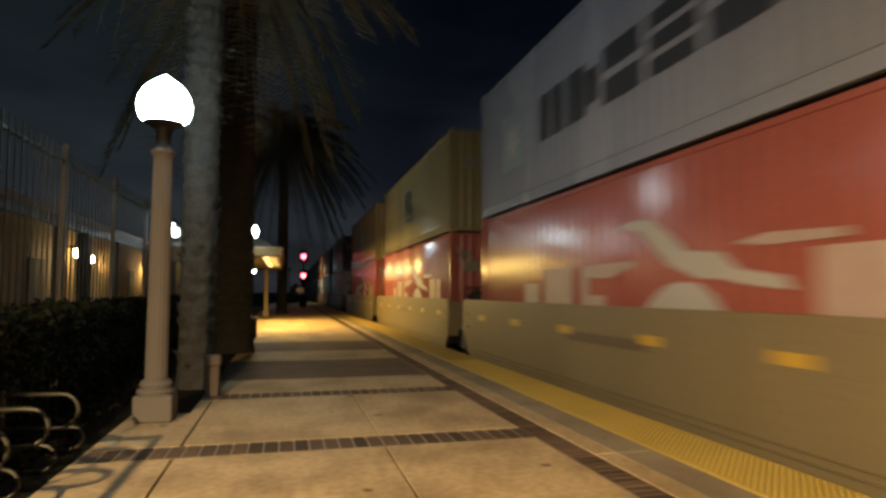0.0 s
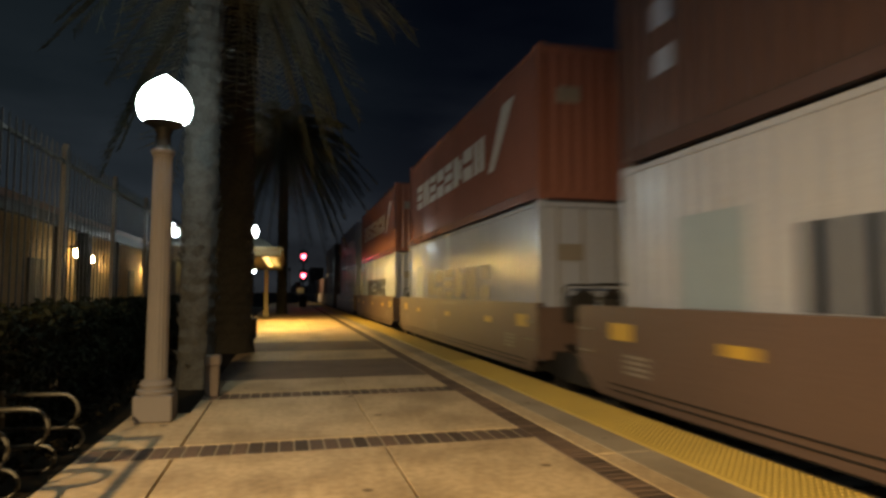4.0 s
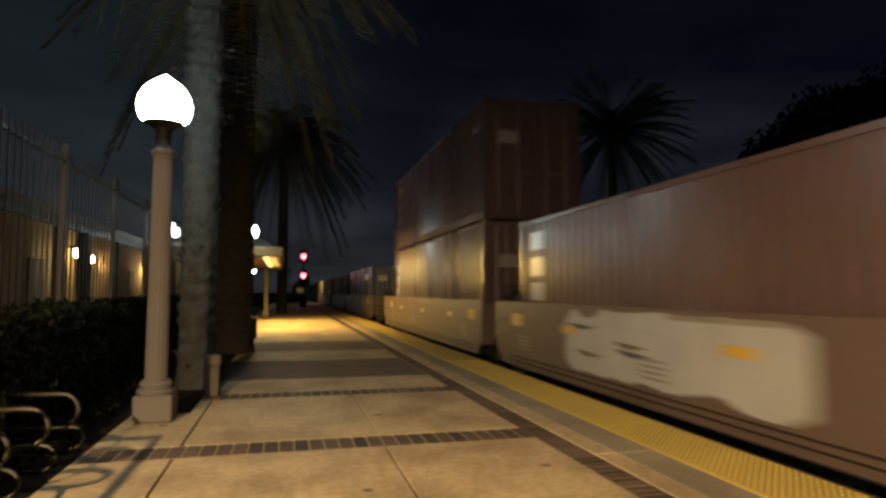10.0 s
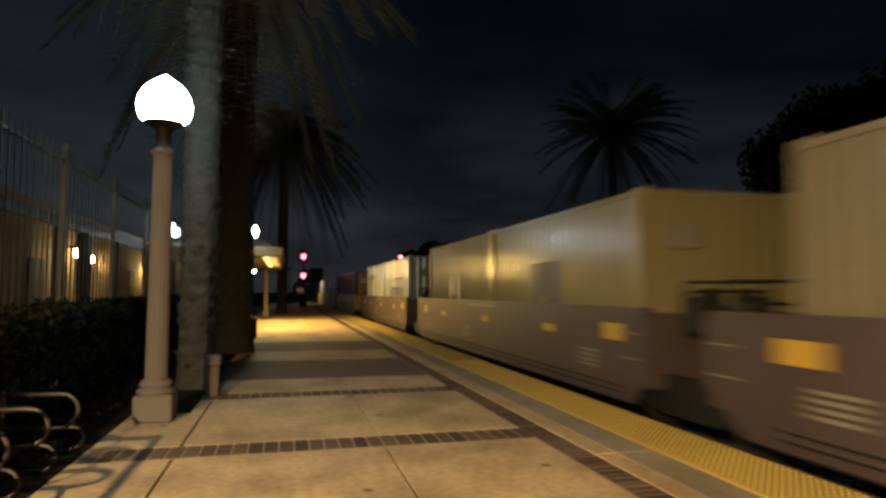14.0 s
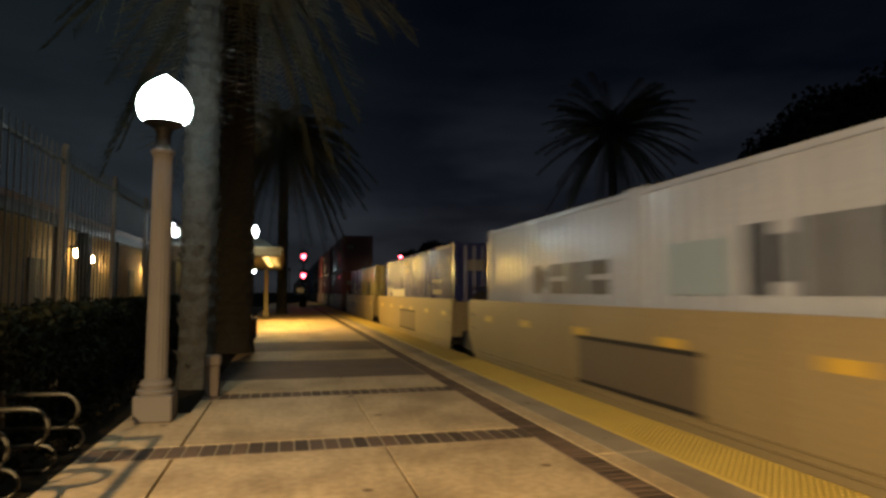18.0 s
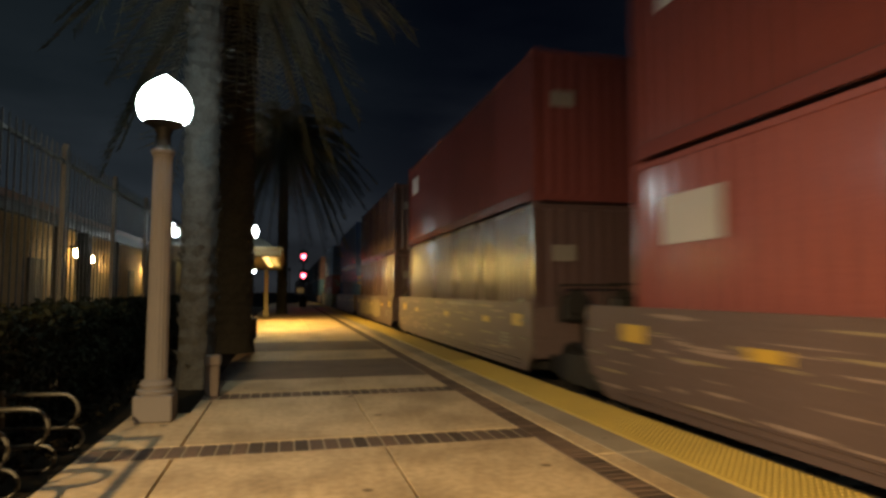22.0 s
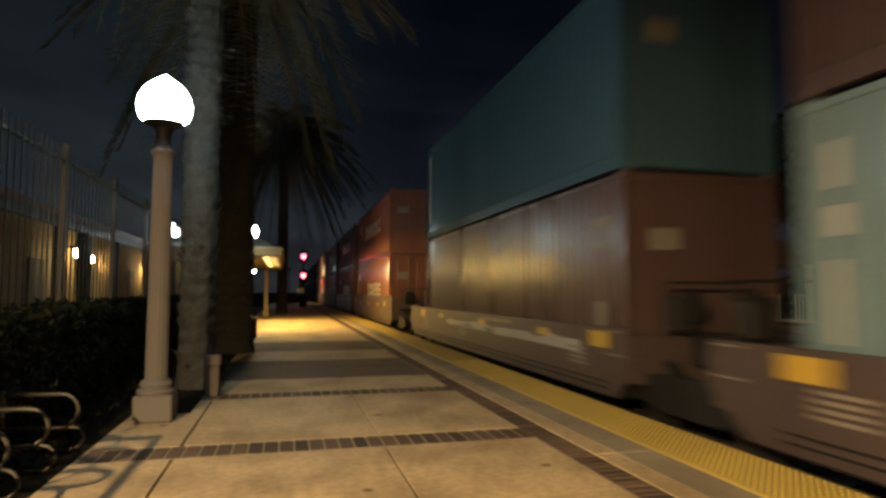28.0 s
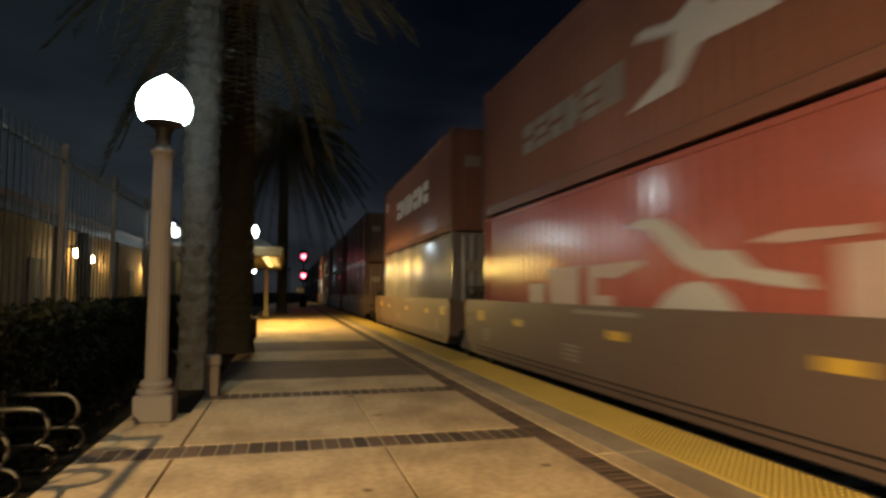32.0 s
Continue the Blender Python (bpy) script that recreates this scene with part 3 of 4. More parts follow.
    part("post_base", M().box(x - 0.16, x + 0.16, y - 0.16, y + 0.16, 0.0, 0.28, 0.02), CREAM, p)
for yy in (24.0, 26.2, 28.5, 30.8):
    part("light_fitting", M().lathe([(0.09, 2.618), (0.10, 2.605), (0.07, 2.585)], -0.75, yy, 14), AMBER, sh, "glowing amber ceiling light")
bn = thing("platform_bench", "dark slatted bench under the shelter", "bench", Matrix.Translation((-1.9, 31.0, 0)))
for k in range(5):
    part("slat", M().box(-0.25 + 0.1 * k, -0.17 + 0.1 * k, -0.9, 0.9, 0.43, 0.46), IRON, bn)
for q in (-0.8, 0.8):
    part("leg", M().box(-0.25, 0.25, q - 0.03, q + 0.03, 0.0, 0.43), IRON, bn)
lb = thing("litter_bin", "dark round litter bin on the platform", "bin", Matrix.Translation((-1.12, 19.6, 0)))
part("body", M().lathe([(0.26, 0.0), (0.29, 0.05), (0.30, 0.52), (0.28, 0.56)], seg=20), IRON, lb)
part("rim", M().lathe([(0.31, 0.55), (0.32, 0.58), (0.26, 0.62)], seg=20), IRON, lb)

hl = thing("trackside_lamp", "hooded dark lamp on a mast facing the track", "lamp", Matrix.Translation((0.4, 82.0, -0.6)))
part("mast", M().tube([(0, 0, 0), (0, 0, 4.9)], 0.07, 8), IRON, hl)
part("hood", M().box(-0.25, 0.12, -0.35, 0.35, 4.72, 5.0, 0.03).box(-0.05, 0.12, -0.35, -0.31, 4.45, 4.74), IRON, hl)

# ---- signals ----
def signal(x, y, base, zs, label):
    t = thing("railway_signal", label, "signal", Matrix.Translation((x, y, base)))
    part("mast", M().tube([(0, 0, 0), (0, 0, zs[-1] - base + 0.6)], 0.07, 10), IRON, t)
    for z in zs:
        hd = part("head", M().box(-0.3, 0.3, -0.28, -0.12, z - base - 0.5, z - base + 0.5, 0.03), BLACK, t)
        part("lens", M().tube([(0, -0.285, z - base), (0, -0.30, z - base)], 0.21, 16), REDLENS, hd, "glowing red lens")
        part("hood", M().tube([(0, -0.28, z - base + 0.22), (0, -0.5, z - base + 0.24)], 0.05, 8), BLACK, hd)
    part("number_board", M().box(-0.5, 0.1, -0.14, -0.11, 1.25, 1.7), GALV, t, "pale plate on the mast")
    part("case", M().box(-0.3, 0.3, -0.1, 0.5, 0, 1.0, 0.03), IRON, t)
    return t


signal(1.45, 57.0, 0.0, (2.78, 4.47), "two-headed railway signal showing red at the platform end")
signal(13.5, 76.0, -0.6, (5.6,), "railway signal showing red beside the far track")

# ---- far side: second platform, shelter, lamp and street ----
tagged(part("far_platform", M().box(12.0, 20.0, -30, 78, -0.6, 0.0, 0.02), FARGREY), "grey concrete platform across the tracks", "platform", kind="structure")
fw = thing("low_wall", "low wall with a pale coping behind the far platform", "wall")
part("wall", M().box(20.0, 20.25, 8, 60, -0.6, 0.16, 0.02), FARWALL, fw)
part("coping", M().box(19.9, 20.35, 8, 60, 0.16, 0.24, 0.015), CREAM, fw)
for i in range(6):
    fh = thing("hedge", "tall dark hedge beyond the far platform", "shrub", group="hedges beyond the tracks")
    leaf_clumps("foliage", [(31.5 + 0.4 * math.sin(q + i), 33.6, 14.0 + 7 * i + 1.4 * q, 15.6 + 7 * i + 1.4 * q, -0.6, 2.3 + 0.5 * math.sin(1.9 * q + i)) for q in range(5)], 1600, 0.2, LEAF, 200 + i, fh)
    part("stem", M().tube([(32.5, 17.5 + 7 * i, -0.6), (32.6, 17.6 + 7 * i, 1.2)], 0.05, 6), BARK_SHADED, fh)
fs = thing("far_shelter", "open porch with pale columns and a gabled end", "pavilion")
part("roof", M().box(23.0, 27.6, 27.1, 31.6, 2.62, 2.78, 0.02), FARGREY, fs)
part("gable_roof", M().add([(22.9, 23.7, 2.86), (22.9, 27.4, 2.86), (22.9, 25.5, 3.86), (28.0, 23.7, 2.86), (28.0, 27.4, 2.86), (28.0, 25.5, 3.86)],
                           [(0, 1, 2), (3, 5, 4), (0, 2, 5, 3), (2, 1, 4, 5), (1, 0, 3, 4)]), ROOF, fs)
for y in (30.4, 29.65, 26.75, 24.2):
    part("column", M().lathe([(0.24, -0.6), (0.24, -0.3), (0.17, -0.25), (0.15, 2.5), (0.22, 2.56), (0.22, 2.62)], 23.5, y, 16), CREAM, fs)
part("beam", M().box(23.32, 23.68, 24.0, 31.2, 2.62, 2.86), FARGREY, fs)
for y0, y1 in ((26.0, 26.6), (24.35, 25.1)):
    part("rail_top", M().box(23.45, 23.55, y0, y1, 1.2, 1.26), CREAM, fs)
    for k in range(4):
        y = y0 + 0.05 + (y1 - y0 - 0.1) * k / 3
        part("baluster", M().box(23.47, 23.53, y - 0.03, y + 0.03, -0.6, 1.2), CREAM, fs)
part("ceiling_lamp", M().lathe([(0.22, 2.46), (0.28, 2.54), (0.22, 2.618)], 23.6, 28.35, 16), WHITEGLOW, fs, "bright white lamp")
tl = thing("street_lamp", "globe street lamp beyond the far platform", "lamp", Matrix.Translation((22.05, 20.35, -0.6)))
part("pole", M().lathe([(0.14, 0), (0.09, 0.5), (0.07, 3.4)], seg=12), IRON, tl)
part("globe", M().lathe([(0.08, 3.40), (0.20, 3.54), (0.235, 3.71), (0.19, 3.88), (0.07, 3.99)], seg=20), GLOBE, tl, smooth=True)
for x, y, z in ((21.2, 45.3, 2.93), (24.25, 43.7, 6.15), (23.3, 44.2, 3.25), (19.9, 45.9, 3.15)):
    s = thing("street_lamp", "small distant street lamp", "lamp", Matrix.Translation((x, y, -0.6)))
    part("pole", M().tube([(0, 0, 0), (0, 0, z)], 0.06, 8), IRON, s)
    part("globe", M().lathe([(0.025, z), (0.07, z + 0.05), (0.05, z + 0.13)], seg=12), GLOBE, s)

# ---- the train: well cars and containers ----
def paint(name, colour, rough=0.22, spread=0.2, spec=0.42):
    colour = (colour[0] * 0.97, colour[1], colour[2] * 1.14)
    return surface(name, colour, rough, spread=spread, scale=3.0, bump=0.05, grain=30, streaks=1.0, spec=spec)


PAINT = {
    "red": paint("red_container_paint", (0.322, 0.096, 0.072), 0.20),
    "darkred": paint("dark_red_container_paint", (0.16, 0.045, 0.036)),
    "brown": paint("brown_container_paint", (0.095, 0.058, 0.049), 0.28, spec=0.32),
    "darkbrown": paint("dark_brown_container_paint", (0.075, 0.046, 0.038), 0.28, spec=0.32),
    "olive": paint("mustard_container_paint", (0.24, 0.207, 0.095), spec=0.3),
    "tan": paint("tan_container_paint", (0.19, 0.168, 0.10), 0.26, spec=0.22),
    "white": paint("white_container_paint", (0.335, 0.36, 0.39), 0.25, spec=0.28),
    "grey": paint("grey_container_paint", (0.251, 0.273, 0.312), 0.25, spec=0.28),
    "blue": paint("blue_container_paint", (0.064, 0.125, 0.26)),
    "slate": paint("slate_blue_container_paint", (0.042, 0.053, 0.082), 0.28, spec=0.2),
    "teal": paint("teal_container_paint", (0.054, 0.110, 0.135)),
    "paleteal": paint("pale_teal_container_paint", (0.15, 0.22, 0.228)),
    "orange": paint("orange_container_paint", (0.235, 0.100, 0.066), 0.21, spec=0.42),
    "brick": paint("brick_red_container_paint", (0.225, 0.071, 0.059)),
    "navy": paint("navy_violet_container_paint", (0.027, 0.033, 0.105), 0.28),
    "dust": paint("dull_grey_container_paint", (0.17, 0.155, 0.135)),
    "rust": paint("rust_red_container_paint", (0.20, 0.092, 0.060)),
}
CAR = {
    "yellow": paint("yellow_car_paint", (0.255, 0.192, 0.088), 0.5, 0.3),
    "olive": paint("dusty_olive_car_paint", (0.195, 0.155, 0.078), 0.55, 0.3),
    "brown": paint("brown_car_paint", (0.108, 0.070, 0.050), 0.5, 0.3),
    "maroon": paint("maroon_car_paint", (0.074, 0.052, 0.045), 0.5, 0.35),
    "rust": paint("rusty_car_paint", (0.112, 0.074, 0.061), 0.55, 0.4),
}
COLOUR_WORD = {"red": "bright red", "darkred": "dark red", "brown": "brown", "darkbrown": "dark brown", "olive": "mustard yellow", "tan": "tan", "white": "white", "grey": "grey",
               "blue": "blue", "slate": "slate blue", "teal": "dark teal", "paleteal": "pale teal", "orange": "orange", "brick": "brick red", "navy": "navy blue", "dust": "dull grey", "rust": "rust red"}
MARK_W = surface("white_lettering_paint", (0.41, 0.40, 0.39), 0.5, spread=0.15)
MARK_P = surface("faded_pink_white_paint", (0.42, 0.32, 0.29), 0.5, spread=0.3, scale=10)
MARK_DIM = surface("worn_white_lettering_paint", (0.21, 0.19, 0.165), 0.6, spread=0.3)
MARK_D = surface("dark_lettering_paint", (0.03, 0.035, 0.05), 0.5, spread=0.2)
MARK_N = surface("navy_lettering_paint", (0.02, 0.03, 0.10), 0.45, spread=0.2)
MARK_O = surface("orange_block_paint", (0.40, 0.18, 0.055), 0.45, spread=0.2)
MARK_B = surface("light_blue_logo_paint", (0.22, 0.29, 0.36), 0.45, spread=0.15)
MARK_Y = surface("yellow_reflector", (0.47, 0.31, 0.045), 0.35, spread=0.1)
GRAFFITI = surface("pale_spray_paint", (0.36, 0.36, 0.36), 0.6, spread=0.25, scale=8)
GRAFFITI_Y = surface("olive_spray_paint", (0.25, 0.20, 0.12), 0.6, spread=0.3, scale=8)
DULL_GREY = surface("dull_grey_paint", (0.12, 0.115, 0.11), 0.75, spread=0.2, spec=0.15)
DULL_NAVY = surface("dull_navy_paint", (0.043, 0.072, 0.145), 0.75, spread=0.2, spec=0.15)
PLATE_Y = surface("dull_yellow_plate", (0.26, 0.17, 0.06), 0.6, spread=0.2)
PALE_BLUE = surface("pale_blue_grey_paint", (0.19, 0.215, 0.23), 0.6, spread=0.25, scale=8)
TAN_SPRAY = surface("pale_tan_spray_paint", (0.33, 0.27, 0.155), 0.6, spread=0.3, scale=8)
SCUFF = surface("pale_worn_primer", (0.27, 0.20, 0.17), 0.7, spread=0.3, scale=8)
ROD = surface("galvanised_rod", (0.12, 0.115, 0.105), 0.5, metal=0.4, spread=0.2)

HW = 1.219
_shapes = {}


def shape(key, build):
    if key not in _shapes:
        _shapes[key] = build().mesh(key if isinstance(key, str) else key[0])
    return _shapes[key]


def corrugated(length, h0, h1, x, sign, pitch=0.278, depth=0.034):
    """A trapezoid-ribbed sheet in the plane of constant x."""
    m = M()
    n = max(2, round(length / pitch))
    p = length / n
    ys = []
    for i in range(n):
        a = -length / 2 + i * p
        ys += [(a, 0), (a + 0.25 * p, 0), (a + 0.5 * p, depth), (a + 0.75 * p, depth)]
    ys.append((length / 2, 0))
    vs = [(x - sign * d, y, z) for z in (h0, h1) for y, d in ys]
    k = len(ys)
    m.add(vs, [(i, i + 1, k + i + 1, k + i) for i in range(k - 1)])
    return m


def turned(m):
    """x and y exchanged: a side sheet becomes an end sheet."""
    r = M()
    return r.add([(y, x, z) for x, y, z in m.v], m.f)


def frame_shape(L, H):
    def build():
        m = M()
        for sx in (-1, 1):
            for sy in (-1, 1):
                x, y = sx * (HW - 0.055), sy * (L / 2 - 0.07)
                m.box(x - 0.055, x + 0.055, y - 0.07, y + 0.07, 0.06, H - 0.06)
            x = sx * (HW - 0.045)
            m.box(x - 0.045, x + 0.045, -L / 2 + 0.1, L / 2 - 0.1, 0.02, 0.21)
            x = sx * (HW - 0.07)
            m.box(x - 0.04, x + 0.04, -L / 2 + 0.1, L / 2 - 0.1, H - 0.10, H - 0.03)
        for sy in (-1, 1):
            y = sy * (L / 2 - 0.05)
            m.box(-HW + 0.1, HW - 0.1, y - 0.05, y + 0.05, 0.02, 0.16)
            m.box(-HW + 0.1, HW - 0.1, y - 0.05, y + 0.05, H - 0.12, H - 0.03)
        return m
    return shape(("frame", L, H), build)


def blocks(rows):
    m = M()
    for d0, d1, z0, z1 in rows:
        m.box(-0.004, 0.0, d0, d1, z0, z1)
    return m


def letters(d0, d1, z0, z1, n, seed):
    """Plain bars of the size and rhythm of big lettering."""
    r = random.Random(seed)
    rows, w, h, old = [], (d1 - d0) / n, z1 - z0, -1
    for i in range(n):
        a, b = d0 + i * w + 0.07 * w, d0 + (i + 0.9) * w
        k = r.choice([q for q in range(4) if q != old])
        old = k
        if k == 0:
            rows += [(a, b, z0, z0 + h * 0.26), (a, b, z0 + h * 0.37, z0 + h * 0.63), (a, b, z1 - h * 0.26, z1)]
        elif k == 1:
            rows += [(a, a + 0.36 * w, z0, z1), (b - 0.36 * w, b, z0, z1)]
        elif k == 2:
            rows += [(a, b, z0, z0 + h * 0.42), (a, b, z1 - h * 0.42, z1)]
        else:
            rows += [(a, a + 0.5 * w, z0, z1), (b - 0.28 * w, b, z0 + h * 0.18, z1 - h * 0.18)]
    return rows


def figure():
    """The white running-bird shape: head, neck and wing, with the body below."""
    m = M()
    m.plate([(6.07, 2.10), (6.46, 2.17), (6.89, 2.13), (7.27, 1.93), (7.61, 1.70), (8.19, 1.65), (8.45, 1.47), (9.06, 1.38), (9.15, 1.25), (8.60, 1.30), (8.18, 1.37), (7.80, 1.38), (7.25, 1.55), (6.88, 1.82), (6.62, 2.01)], -0.004, 0.004)
    m.plate([(6.74, 1.03), (7.00, 1.22), (7.25, 1.32), (7.50, 1.35), (7.80, 1.33), (8.05, 1.20), (8.21, 1.03)], -0.004, 0.004)
    return m


def wing_letters():
    m = blocks([(2.6, 3.3, 1.03, 1.38), (3.55, 4.65, 1.03, 1.63), (4.95, 5.2, 1.03, 1.45), (5.2, 5.7, 1.03, 1.18)])
    return m.plate([(4.95, 1.46), (4.95, 1.62), (6.44, 1.64), (6.52, 1.58), (5.8, 1.42)], -0.004, 0.004)


def star():
    pts = []
    for k in range(14):
        a, r = math.pi * k / 7, (0.46 if k % 2 == 0 else 0.2)
        pts.append((2.0 + r * math.sin(a), 1.38 + r * math.cos(a)))
    return M().plate(pts, -0.009, 0.005)


STYLE = {
    # code: body colour, markings as (name, mesh key, builder, material)
    "RF": ("red", [("lettering", "lettering_rf", wing_letters, MARK_P), ("lettering", "lettering_rf_end", lambda: blocks([(9.42, 10.25, 1.03, 1.63), (10.4, 10.85, 1.03, 1.6)]), MARK_P), ("stripe", "stripe_rf", lambda: M().plate([(8.39, 1.73), (8.84, 1.80), (9.72, 1.77), (9.75, 1.69), (8.84, 1.68)], -0.004, 0.004), MARK_P), ("logo_figure", "logo_figure", figure, MARK_W)]),
    "RL": ("orange", [("lettering", "lettering_rl", lambda: blocks(letters(1.2, 9.0, 1.15, 1.95, 8, 2)), MARK_W), ("logo_figure", "logo_stroke", lambda: blocks([]).plate([(9.2, 1.0), (9.6, 1.0), (10.9, 2.3), (10.2, 2.3)], -0.004, 0.004), MARK_W)]),
    "RX": ("rust", [("lettering", "lettering_rx", lambda: blocks(letters(2.3, 6.1, 0.95, 1.5, 6, 7)), MARK_DIM), ("logo_figure", "logo_stroke_b", lambda: M().plate([(6.2, 0.70), (7.3, 0.72), (7.7, 1.1), (8.9, 1.0), (9.2, 1.25), (8.0, 1.45), (7.9, 1.75), (7.2, 1.55), (6.5, 1.72), (6.4, 1.6), (7.2, 1.4), (7.1, 1.0)], -0.004, 0.004), MARK_W)]),
    "WS": ("grey", [("logo_square", "logo_square", lambda: blocks([(1.4, 2.6, 0.80, 1.98)]), MARK_B), ("logo_star", "logo_star", star, MARK_W), ("lettering", "lettering_ws", lambda: blocks(letters(3.3, 10.4, 1.02, 1.85, 6, 3)), MARK_D)]),
    "WL": ("white", [("logo_square", "logo_square_low", lambda: blocks([(1.2, 2.3, 1.05, 2.1)]), MARK_B), ("lettering", "lettering_wl", lambda: blocks(letters(2.9, 9.4, 1.05, 1.85, 6, 4)), MARK_D)]),
    "WN": ("white", [("navy_block", "navy_block", lambda: blocks([(3.9, 5.6, 1.55, 1.85), (3.9, 5.6, 1.0, 1.12), (3.9, 5.6, 1.25, 1.4)]), MARK_N), ("orange_block", "orange_block", lambda: blocks([(5.6, 7.9, 1.0, 1.85)]), MARK_O), ("grey_patch", "grey_patch", lambda: blocks([(4.0, 5.5, 2.1, 2.6)]), PAINT["grey"])]),
    "OL": ("olive", [("logo_mark", "logo_mark", lambda: blocks([(5.2, 5.45, 1.1, 2.1), (5.6, 5.95, 1.3, 2.1), (6.1, 6.6, 1.15, 1.5), (6.1, 6.5, 1.7, 2.05), (5.2, 6.7, 0.95, 1.05)]), MARK_D)]),
    "BR": ("brown", [("small_marks", "small_marks", lambda: blocks([(11.2, 11.8, 2.15, 2.32), (11.25, 11.7, 1.85, 1.97), (11.3, 11.6, 0.7, 1.1)]), MARK_DIM)]),
    "DB": ("darkbrown", [("small_marks", "small_marks_b", lambda: blocks([(0.75, 1.15, 2.2, 2.5), (0.75, 1.1, 1.6, 1.95), (0.75, 1.15, 1.0, 1.3), (11.2, 11.7, 2.2, 2.3)]), PAINT["grey"])]),
    "BM": ("brown", [("white_squares", "white_squares", lambda: blocks([(0.45, 1.05, 2.0, 2.32), (0.45, 1.05, 1.52, 1.86), (0.45, 1.05, 1.08, 1.40)]), PAINT["white"])]),
    "RS": ("brick", [("white_square", "white_square", lambda: blocks([(0.58, 1.64, 1.80, 2.38)]), MARK_W)]),
    "DS": ("darkred", [("white_square", "white_square", None, MARK_W)]),
    "RB": ("rust", [("small_marks", "small_marks", None, MARK_W)]),
    "HY": ("rust", [("lettering", "lettering_hy", lambda: blocks(letters(3.1, 9.1, 1.25, 1.95, 7, 5)), MARK_W), ("small_mark", "small_mark", lambda: blocks([(0.4, 0.85, 1.9, 2.3)]), MARK_W)]),
    "HO": ("orange", [("lettering", "lettering_hy", None, MARK_W), ("small_mark", "small_mark", None, MARK_W)]),
    "HP": ("orange", [("lettering", "lettering_hp", lambda: blocks(letters(4.3, 9.3, 1.02, 1.66, 6, 6)), MARK_W), ("small_mark", "small_mark", None, MARK_W)]),
    "BL": ("slate", [("white_stripe", "white_stripe", lambda: blocks([(0.7, 1.6, 2.1, 2.35), (8.9, 10.6, 1.9, 2.2)]), MARK_W)]),
    "BB": ("blue", [("small_marks", "small_marks_c", lambda: blocks([(0.4, 1.0, 2.05, 2.5)]), MARK_W)]),
    "BP": ("blue", [("small_marks", "small_marks_c", None, MARK_W), ("faded_panel", "faded_panel", lambda: blocks([(2.5, 9.5, 1.06, 1.9)]), DULL_NAVY)]),
    "BK": ("navy", [("lettering", "lettering_bk", lambda: blocks(letters(0.6, 1.3, 1.05, 1.42, 1, 20) + [(1.5, 1.9, 1.2, 1.42), (1.9, 4.7, 1.05, 1.34)]), MARK_W), ("small_marks", "small_marks_d", lambda: blocks([(4.6, 5.5, 2.2, 2.36), (4.65, 5.5, 1.95, 2.1), (9.4, 10.6, 1.5, 1.6), (9.5, 10.6, 1.15, 1.3)]), MARK_DIM)]),
    "TE": ("teal", [("pale_stripe", "pale_stripe", lambda: blocks([(0.25, 0.42, 0.5, 2.6)]), MARK_W)]),
    "TP": ("paleteal", [("pale_stripe", "pale_stripe_b", lambda: blocks([(0.3, 0.38, 0.8, 1.5), (0.3, 0.45, 1.7, 1.95), (0.3, 0.40, 2.1, 2.5)]), MARK_W)]),
    "GB": ("dust", []),
    # twenty-foot boxes
    "t_olive": ("olive", [("logo_mark", "logo_mark_t", lambda: blocks([(2.3, 2.5, 0.95, 1.75), (2.6, 3.0, 1.15, 1.75), (3.1, 3.5, 0.95, 1.75), (2.2, 3.6, 0.85, 0.92)]), MARK_D)]),
    "t_tan": ("tan", []),
    "t_red": ("red", [("lettering", "lettering_t", lambda: blocks([(0.6, 4.9, 1.0, 1.12), (1.2, 4.6, 1.2, 1.32)]), MARK_W)]),
    "t_blue": ("slate", [("white_stripe", "white_stripe_t", lambda: blocks([(3.6, 4.9, 1.85, 2.0)]), MARK_W)]),
    "t_brown": ("brown", [("white_squares", "white_squares", None, PAINT["tan"])]),
    "t_white": ("white", [("logo_mark", "logo_mark_w", lambda: blocks([(0.5, 2.9, 1.95, 2.06), (0.6, 1.9, 1.86, 1.93)]), DULL_GREY)]),
    "t_letters": ("white", [("lettering", "lettering_w", lambda: blocks(letters(2.5, 5.4, 1.2, 1.7, 4, 9)), MARK_D)]),
    "t_letters_star": ("white", [("logo_square", "logo_square_t", lambda: blocks([(0.6, 1.7, 1.2, 1.8)]), MARK_B), ("lettering", "lettering_w3", lambda: blocks(letters(1.9, 5.4, 1.2, 1.9, 5, 12)), MARK_D)]),
    "t_grey": ("grey", [("lettering", "lettering_w2", lambda: blocks(letters(1.6, 4.8, 1.08, 1.42, 4, 8) + [(2.8, 4.6, 1.72, 1.80)]), MARK_D)]),
    "t_bluew": ("navy", [("logo_mark", "logo_mark_bw", lambda: blocks([(0.74, 1.2, 1.2, 1.5), (1.3, 1.62, 1.2, 1.34)]), MARK_DIM), ("white_figure", "white_figure_t", lambda: M().plate([(1.75, 1.42), (2.1, 1.80), (2.8, 1.72), (2.75, 1.60), (2.3, 1.58), (2.15, 1.40), (2.5, 1.27), (3.45, 1.24), (3.45, 1.12), (2.2, 1.12)], -0.004, 0.004), MARK_W), ("lettering", "lettering_bw", lambda: blocks(letters(3.7, 5.4, 1.18, 1.44, 4, 22)), MARK_DIM)]),
}
